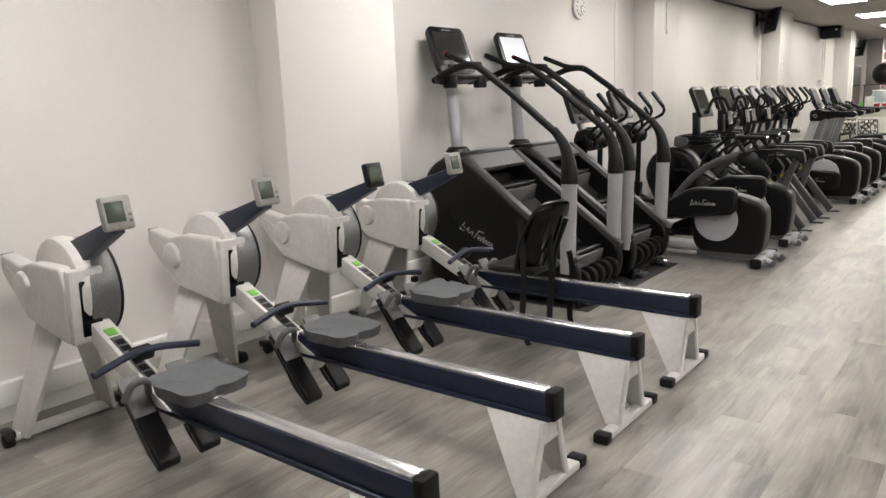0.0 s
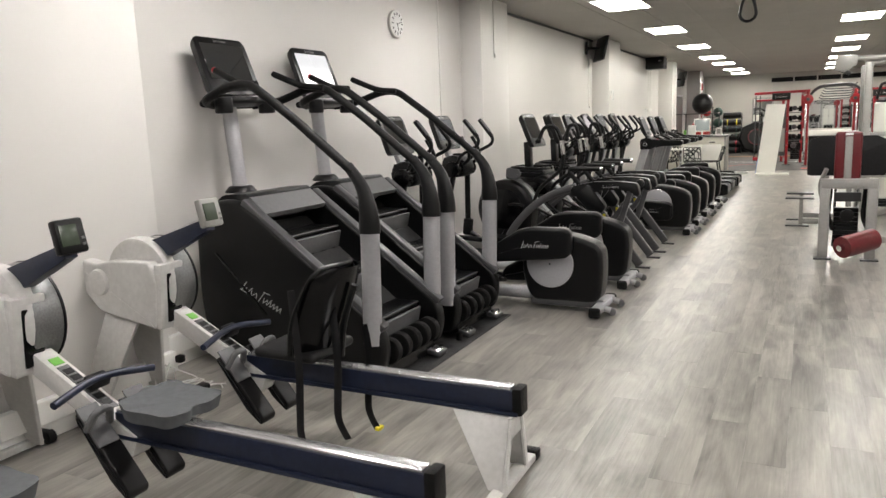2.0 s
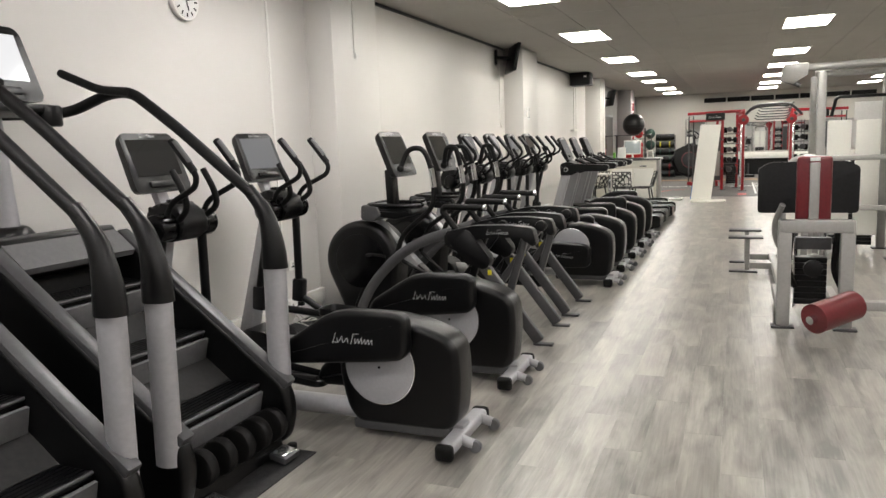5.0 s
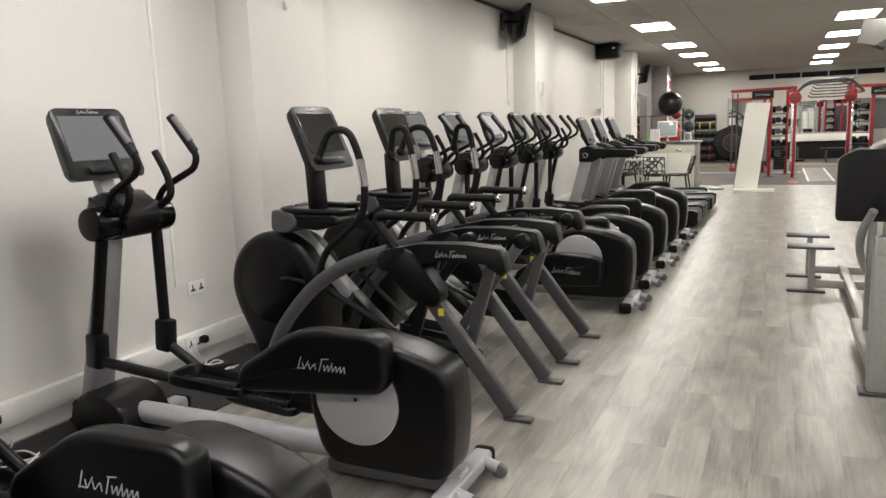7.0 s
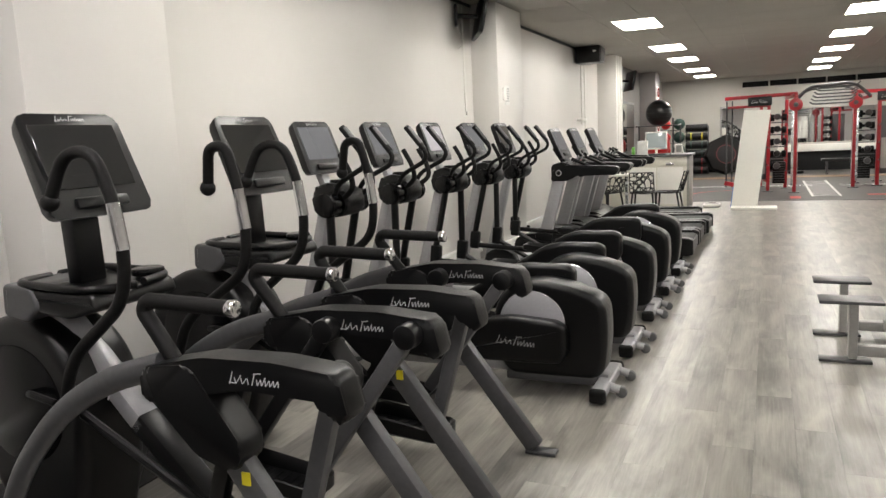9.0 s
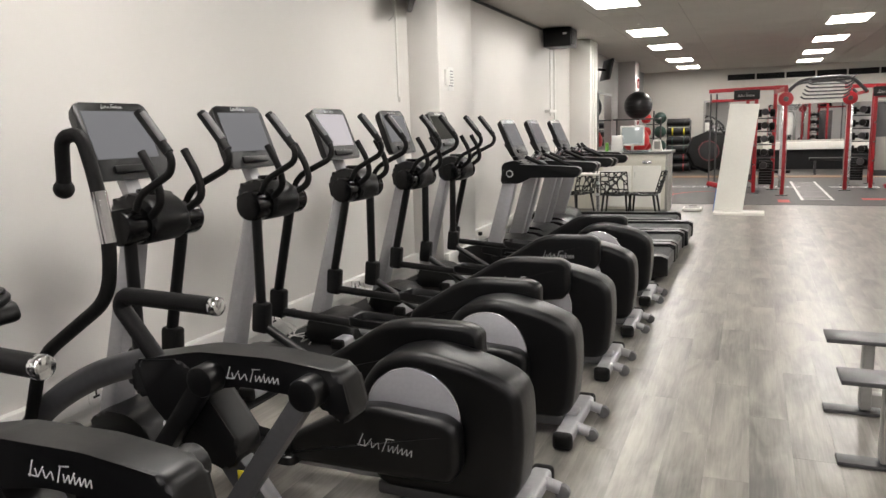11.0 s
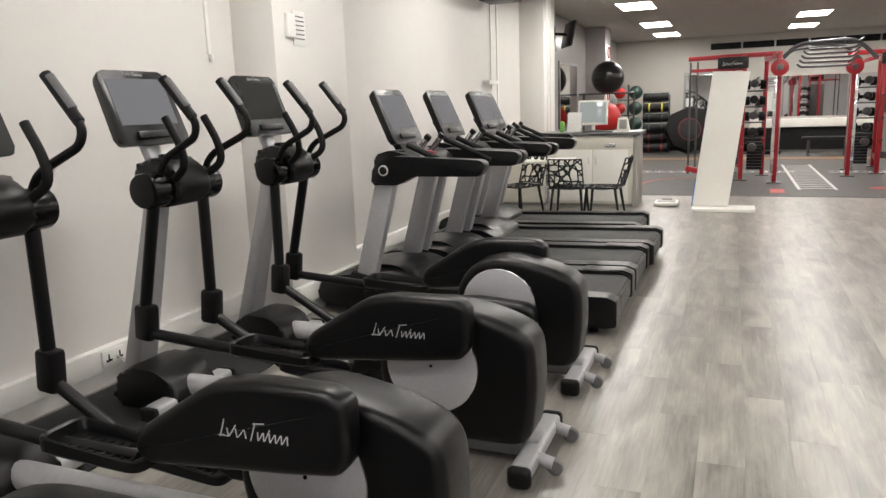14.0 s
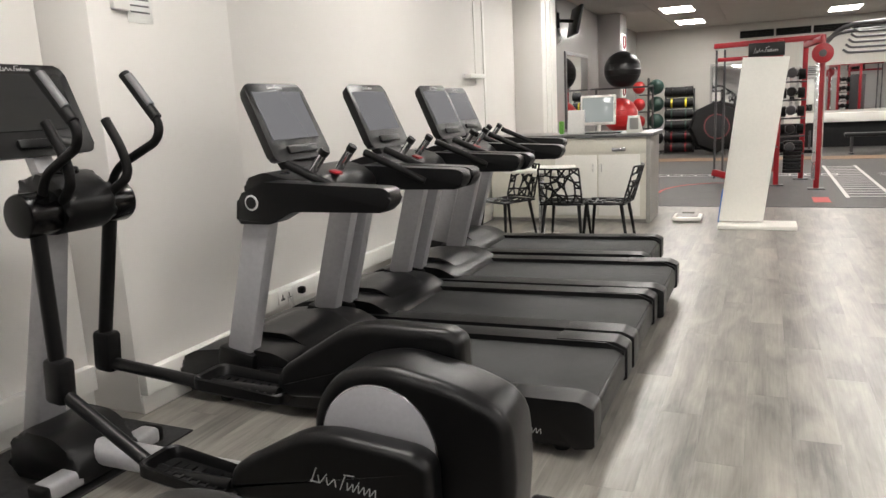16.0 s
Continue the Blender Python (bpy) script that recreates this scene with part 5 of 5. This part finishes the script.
def red_rig(at, mirrored=1):
    r = thing("cable_rig", at, "red steel cable training rig with weight stacks", "training rig", "red training rigs")
    q = mirrored
    for x, y in ((0.22, 0.0), (0.75, -0.45), (0.60, 0.9), (0.05, 1.5)):
        bar("post", (q * x, y, 0.02), (q * x, y, 2.18), 0.075, 0.075, RED, r, 0.012)
        box("foot_plate", (0.22, 0.16, 0.02), (q * x, y, 0.012), CHARCOAL, r, None, 0.004)
    for s in (-0.06, 0.06):
        tube("guide_rod", [(q * (-0.62 + s), 0.2, 0.1), (q * (-0.62 + s), 0.2, 2.1)], 0.018, CHARCOAL, r, 10)
    bar("top_beam", (q * -0.72, 0.2, 2.16), (q * 0.80, 0.1, 2.18), 0.08, 0.08, RED, r, 0.012)
    bar("top_beam", (q * -0.66, 0.2, 1.95), (q * 0.25, 0.0, 1.95), 0.06, 0.06, RED, r, 0.012)
    bar("base_beam", (q * -0.70, 0.2, 0.2), (q * -0.05, 0.0, 0.06), 0.12, 0.10, RED, r, 0.012)
    bar("base_beam", (q * 0.22, 0.0, 0.25), (q * 0.05, 1.4, 0.25), 0.08, 0.08, RED, r, 0.012)
    bar("top_beam", (q * 0.22, 0.0, 2.10), (q * 0.05, 1.5, 2.10), 0.08, 0.08, RED, r, 0.012)
    bar("top_beam", (q * 0.75, -0.45, 2.12), (q * 0.60, 0.9, 2.12), 0.08, 0.08, RED, r, 0.012)
    box("name_plate", (0.50, 0.05, 0.20), (q * 0.03, -0.06, 2.05), PLASTIC, r, None, 0.01)
    lettering(r, "plate_lettering", (q * 0.03 - 0.17, -0.087, 2.01), (1, 0, 0), (0, 0, 1), 0.32, 0.08)
    box("shroud", (0.44, 0.10, 1.55), (q * -0.02, 0.12, 1.05), CHARCOAL, r, None, 0.02)
    box("shroud_face", (0.36, 0.012, 0.7), (q * -0.02, 0.066, 0.75), DESKGREY, r, None, 0.004)
    drum("pulley", (q * 0.75, -0.52, 1.92), (0, 1, 0), 0.14, 0.06, RED, r, 28, 0.012)
    drum("pulley_hub", (q * 0.75, -0.555, 1.92), (0, 1, 0), 0.05, 0.02, CHARCOAL, r, 20, 0.004)
    bm = bmesh.new()
    for k in range(9):
        add_box(bm, (0.26, 0.16, 0.05), (q * 0.45, 0.5, 0.18 + k * 0.056), None, 0.004)
    finish("weight_stack", bm, PLASTIC, r)
    for k in range(5):
        z = 0.55 + k * 0.28
        bm = bmesh.new()
        for e in (-0.13, 0.0, 0.13):
            add_drum(bm, (q * 0.42 + e, 0.55 + 0.05 * (k % 2), z), (1, 0, 0), 0.085 - 0.05 * (e == 0), 0.10 + 0.06 * (e == 0), 10, 0.012)
        finish("dumbbell", bm, SOFT, r)
        drum("medicine_ball", (q * 0.40, 0.30, z + 0.02), (0, 1, 0), 0.075, 0.11, BALLBLACK if k % 2 else CHARCOAL, r, 18, 0.035)
        tube("rack_shelf", [(q * 0.22, 0.52, z - 0.11), (q * 0.62, 0.62, z - 0.11)], 0.014, CHARCOAL, r, 8)
    for y in (-0.52, -0.40):
        tube("cable", [(q * 0.80, y, 0.2), (q * 0.80, y, 2.0)], 0.005, CHROME, r, 6)
    bar("rail_plate", (q * 0.70, -0.52, 0.15), (q * 0.70, -0.52, 1.9), 0.02, 0.05, ALLOY, r, 0.004)
    for k in range(3):
        tube("hook", [(q * 0.22, -0.05, 0.6 + 0.4 * k), (q * 0.20, -0.16, 0.62 + 0.4 * k)], 0.014, PLASTIC, r, 8)
    return r


red_rig((0.0, 23.0, 0))
red_rig((2.75, 24.2, 0), -1)
mb = thing("monkey_bars", (1.45, 23.6, 0), "dark tubular steel monkey bars linking the rigs", "monkey bars")
for y in (-0.7, 0.7):
    tube("arch", [(-0.70, y, 2.0), (-0.45, y, 2.30), (0.45, y, 2.34), (0.75, y, 2.02)], 0.035, CHARCOAL, mb, 10, 0.2)
for k in range(6):
    z = 1.92 + 0.07 * k
    tube("rung", [(-0.42 + 0.03 * k, -0.72, z + 0.05), (-0.36 + 0.03 * k, -0.72, z), (0.36 + 0.02 * k, -0.72, z), (0.45 + 0.02 * k, -0.72, z + 0.08)], 0.018, CHARCOAL, mb, 8, 0.06)
bar("brace", (-0.68, -0.7, 2.0), (-0.68, 0.7, 2.0), 0.06, 0.06, RED, mb)
bar("brace", (0.75, -0.7, 2.02), (0.75, 0.7, 2.02), 0.06, 0.06, RED, mb)

# end wall fittings
em = thing("gym_mirror", (2.6, END_Y, 1.42), "wide frameless wall mirror above a white ledge", "mirror")
span("mirror_glass", (-2.0, -0.012, -0.52), (2.6, -0.004, 0.56), MIRROR, em, 0.0)
sm = thing("gym_mirror", (-0.88, END_Y, 1.55), "narrow framed mirror on the end wall", "mirror")
span("mirror_glass", (-0.34, -0.03, -0.58), (0.34, -0.022, 0.58), MIRROR, sm, 0.0)
span("mirror_frame", (-0.40, -0.02, -0.64), (0.40, -0.004, 0.64), FRAME, sm, 0.004)
tagged(span("trim_ledge", (0.5, END_Y - 0.30, 0.62), (5.4, END_Y - 0.001, 0.84), WHITE, None, 0.01), "white boxed ledge under the mirror", "ledge", kind="structure")
tagged(span("trim_dado", (-2.3, END_Y - 0.03, 0.0), (6.0, END_Y - 0.002, 0.60), VINYL_BLACK, None, 0.004), "black padded dado along the end wall", "wall panel", kind="structure")
bm = bmesh.new()
for k in range(7):
    add_box(bm, (0.78, 0.05, 0.17), (-0.2 + k * 0.83, END_Y - 0.03, 2.86), None, 0.004)
    for j in range(4):
        add_box(bm, (0.74, 0.02, 0.012), (-0.2 + k * 0.83, END_Y - 0.06, 2.80 + j * 0.04), (30, 0, 0))
tagged(finish("trim_vent", bm, SOFT), "row of black air vents high on the wall", "air vent", kind="structure")
bn = thing("weight_bench", (2.2, 28.9, 0), "black flat weight bench near the mirror", "bench")
box("pad", (1.1, 0.3, 0.08), (0, 0, 0.42), VINYL_BLACK, bn, None, 0.02)
for x in (-0.4, 0.4):
    bar("leg", (x, 0, 0.01), (x, 0, 0.38), 0.06, 0.06, CHARCOAL, bn)
    box("foot", (0.07, 0.4, 0.04), (x, 0, 0.02), CHARCOAL, bn, None, 0.01)
kb2 = thing("kettlebell_stand", (1.0, 29.4, 0), "dark low stand with round weight plates", "weight stand")
tube("post", [(0, 0, 0.02), (0, 0, 0.5)], 0.025, CHARCOAL, kb2, 10)
drum("plate", (0, 0, 0.05), (0, 0, 1), 0.22, 0.08, SOFT, kb2, 24, 0.015)

# ---- strength machines beside the aisle ----
def leg_machine():
    r = thing("leg_machine", (0, 0, 0), "pale steel leg curl machine with dark red pads", "weight machine")
    for x in (0.95, 1.39):
        bar("upright", (x, 7.36, 0.02), (x, 7.36, 0.87), 0.085, 0.10, FRAME, r, 0.012)
        box("foot_plate", (0.17, 0.12, 0.018), (x, 7.36, 0.011), CHARCOAL, r, None, 0.004)
        bar("side_rail", (x, 7.36, 0.10), (x, 8.5, 0.10), 0.07, 0.07, FRAME, r, 0.01)
    bar("cross_beam", (0.91, 7.36, 0.82), (1.43, 7.36, 0.82), 0.10, 0.10, FRAME, r, 0.012)
    bm = bmesh.new()
    prof = rounded([(-0.40, 0.84), (-0.40, 1.24), (-0.30, 1.29), (0.30, 1.29), (0.40, 1.24), (0.40, 0.84)], 0.03)
    add_prism(bm, [(x + 1.17, z) for x, z in prof], 8.18, 8.25, 0.012)
    finish("weight_shield", bm, VINYL_BLACK, r)
    box("back_pad", (0.25, 0.09, 0.52), (1.15, 7.44, 1.10), VINYL_RED, r, None, 0.03, 3)
    for x in (0.98, 1.30):
        bar("shield_post", (x, 8.21, 0.09), (x, 8.21, 0.90), 0.05, 0.05, FRAME, r, 0.01)
    box("pad_spine", (0.07, 0.03, 0.46), (1.15, 7.385, 1.08), FRAME, r, None, 0.006)
    box("pad_tag", (0.07, 0.004, 0.025), (1.15, 7.393, 1.335), PAPER, r, None, 0.001)
    tube("roller_pad", [(1.10, 6.55, 0.27), (1.37, 6.83, 0.32)], 0.105, VINYL_RED, r, 24)
    tube("roller_axle", [(1.07, 6.515, 0.265), (1.40, 6.86, 0.325)], 0.03, CHROME, r, 14)
    bar("roller_arm", (1.38, 6.84, 0.32), (1.95, 7.1, 0.26), 0.07, 0.07, FRAME, r, 0.012)
    bar("arm_post", (1.95, 7.1, 0.02), (1.95, 7.1, 0.5), 0.07, 0.07, FRAME, r, 0.012)
    bm = bmesh.new()
    for k in range(8):
        add_box(bm, (0.24, 0.14, 0.045), (1.17, 7.75, 0.15 + k * 0.05), None, 0.004)
    finish("weight_stack", bm, PLASTIC, r)
    for x in (1.06, 1.28):
        tube("guide_rod", [(x, 7.75, 0.08), (x, 7.75, 0.92)], 0.014, CHROME, r, 8)
    for x in (1.0, 1.34):
        tube("cable_cover", [(x, 7.5, 0.75), (x - 0.02, 7.5, 0.45), (x + 0.05, 7.6, 0.3)], 0.03, GLOSS, r, 10)
    box("carriage", (0.26, 0.06, 0.10), (1.17, 7.55, 0.66), CHARCOAL, r, None, 0.01)
    drum("pulley", (1.17, 7.50, 0.46), (0, 1, 0), 0.07, 0.03, PLASTIC, r, 20, 0.006)
    tube("curved_arm", [(0.97, 8.1, 0.92), (0.91, 8.2, 0.75), (0.93, 8.3, 0.58), (1.02, 8.3, 0.42)], 0.026, FRAME, r, 10, 0.12)
    for y in (9.85, 10.5):
        bar("foot_post", (0.72, y, 0.03), (0.72, y, 0.39), 0.09, 0.05, FRAME, r, 0.006)
        box("foot_rest", (0.36, 0.20, 0.022), (0.70, y, 0.40), CHARCOAL, r, None, 0.006)
        box("floor_plate", (0.30, 0.10, 0.018), (0.68, y, 0.011), CHARCOAL, r, None, 0.004)
        bar("floor_beam", (0.72, y, 0.08), (1.5, y, 0.08), 0.07, 0.07, FRAME, r, 0.01)
    bar("floor_beam", (1.0, 8.5, 0.10), (1.0, 10.5, 0.10), 0.07, 0.07, FRAME, r, 0.01)
    bar("floor_beam", (1.39, 8.5, 0.10), (1.45, 10.5, 0.10), 0.07, 0.07, FRAME, r, 0.01)
    return r


leg_machine()


def cable_tower():
    r = thing("cable_tower", (0, 0, 0), "tall silver cable machine with shrouded weight stacks", "weight machine")
    for x, y in ((1.52, 11.0), (2.35, 11.0), (2.35, 11.9), (1.52, 11.9)):
        bar("post", (x, y, 0.02), (x, y, 2.25), 0.08, 0.10, FRAME, r, 0.012)
        box("foot_plate", (0.2, 0.14, 0.018), (x, y, 0.011), CHARCOAL, r, None, 0.004)
    tube("top_rail", [(1.25, 10.95, 2.30), (2.20, 10.95, 2.32), (2.40, 10.95, 2.22), (2.40, 10.95, 1.4)], 0.045, FRAME, r, 10, 0.15)
    tube("top_rail", [(1.52, 11.9, 2.28), (2.35, 11.9, 2.28)], 0.045, FRAME, r, 10)
    for z in (1.22, 0.62):
        bar("cross_rail", (1.56, 11.0, z), (2.31, 11.0, z), 0.06, 0.06, FRAME, r, 0.008)
    prism("pulley_block", [(1.06, 2.16), (1.10, 2.36), (1.36, 2.36), (1.36, 2.22), (1.20, 2.12)], 10.90, 11.02, FRAME, r, 0.012)
    tube("pulley_arm", [(1.10, 10.95, 2.18), (1.28, 10.95, 2.10)], 0.03, CHARCOAL, r, 10)
    for x in (1.78, 2.10):
        box("stack_shroud", (0.27, 0.06, 1.45), (x, 11.5, 0.95), WHITE, r, None, 0.02)
    tube("lat_bar", [(1.65, 11.2, 1.72), (1.70, 11.2, 1.95), (2.25, 11.2, 1.95), (2.28, 11.2, 1.72)], 0.02, PLASTIC, r, 8, 0.05)
    box("stack_placard", (0.30, 0.01, 0.22), (2.08, 11.46, 1.78), PAPER, r, None, 0.002)
    bm = bmesh.new()
    for k in range(12):
        add_box(bm, (0.5, 0.14, 0.045), (1.94, 11.6, 0.12 + k * 0.05), None, 0.004)
    finish("weight_stack", bm, PLASTIC, r)
    tube("seat_hoop", [(1.10, 10.0, 0.75), (1.12, 10.0, 1.25), (1.45, 10.0, 1.28), (1.5, 10.0, 0.7)], 0.04, FRAME, r, 10, 0.15)
    tube("thigh_roller", [(0.98, 10.0, 1.16), (1.5, 10.0, 1.18)], 0.06, VINYL_BLACK, r, 14)
    bar("seat_post", (1.3, 10.0, 0.02), (1.3, 10.0, 0.75), 0.07, 0.07, FRAME, r, 0.01)
    bar("base_beam", (1.3, 10.0, 0.06), (1.9, 11.5, 0.06), 0.08, 0.08, FRAME, r, 0.01)
    box("side_cabinet", (0.5, 0.8, 1.9), (2.95, 11.2, 0.96), FRAME, r, None, 0.03)
    drum("weight_plate", (2.75, 10.4, 0.30), (0, 1, 0), 0.22, 0.06, SOFT, r, 28, 0.015)
    bar("plate_peg", (2.75, 10.4, 0.30), (2.75, 11.0, 0.30), 0.05, 0.05, FRAME, r)
    return r


cable_tower()
hs = thing("hanging_strap_handle", (0.26, 5.5, 0), "black rubber loop handle hanging from the ceiling", "suspension handle")
tube("strap", [(0, 0, CEIL_Z - 0.005), (0, 0, 2.62)], 0.012, SOFT, hs, 6, 0.02, 0.4)
tube("loop", [(0, 0, 2.62), (-0.05, 0, 2.50), (-0.068, 0, 2.40), (-0.03, 0, 2.355), (0.03, 0, 2.355), (0.068, 0, 2.40), (0.05, 0, 2.50), (0, 0, 2.62)], 0.013, PLASTIC, hs, 8, 0.04)

# ---- floor planks ----
PW, PL = 0.184, 1.22


def plank_mesh():
    bm = bmesh.new()
    g = bmesh.ops.create_cube(bm, size=1.0)
    bmesh.ops.scale(bm, vec=(PW - 0.0003, PL - 0.0003, 0.010), verts=g["verts"])
    bmesh.ops.translate(bm, vec=(0, 0, -0.005), verts=bm.verts[:])
    es = [e for e in bm.edges if all(v.co.z > -0.001 for v in e.verts)]
    bmesh.ops.bevel(bm, geom=es, offset=0.0004, segments=1, affect="EDGES")
    me = bpy.data.meshes.new("plank")
    bm.to_mesh(me)
    bm.free()
    me.materials.append(PLANK)
    return me


floor = tagged(new("floor"), "grey wood-effect vinyl plank floor", "floor", kind="structure")
shared = plank_mesh()
far = bmesh.new()
made = 0
cols = int((RIGHT_X - WALL_X) / PW) + 1
for i in range(cols):
    x = WALL_X + PW * (i + 0.5)
    shift = ((i * 37) % 100) / 100 * PL
    y = BACK_Y - shift
    while y < RUBBER_Y - 0.03:
        y0, y1 = max(y, BACK_Y), min(y + PL, RUBBER_Y - 0.031)
        whole = y0 == y and y1 == y + PL
        if y1 - y0 > 0.02:
            if whole and -0.65 < x < 1.5 and -1.4 < y < 14.0 and made < 290:
                p = new("plank", shared)
                p.parent = floor
                p.location = (x, y + PL / 2, 0)
                made += 1
            else:
                add_box(far, (PW - 0.0005, y1 - y0 - 0.0005, 0.010), (x, (y0 + y1) / 2, -0.005))
        y += PL
tagged(finish("plank_field", far, PLANK_FAR, floor, False), kind="stuff")
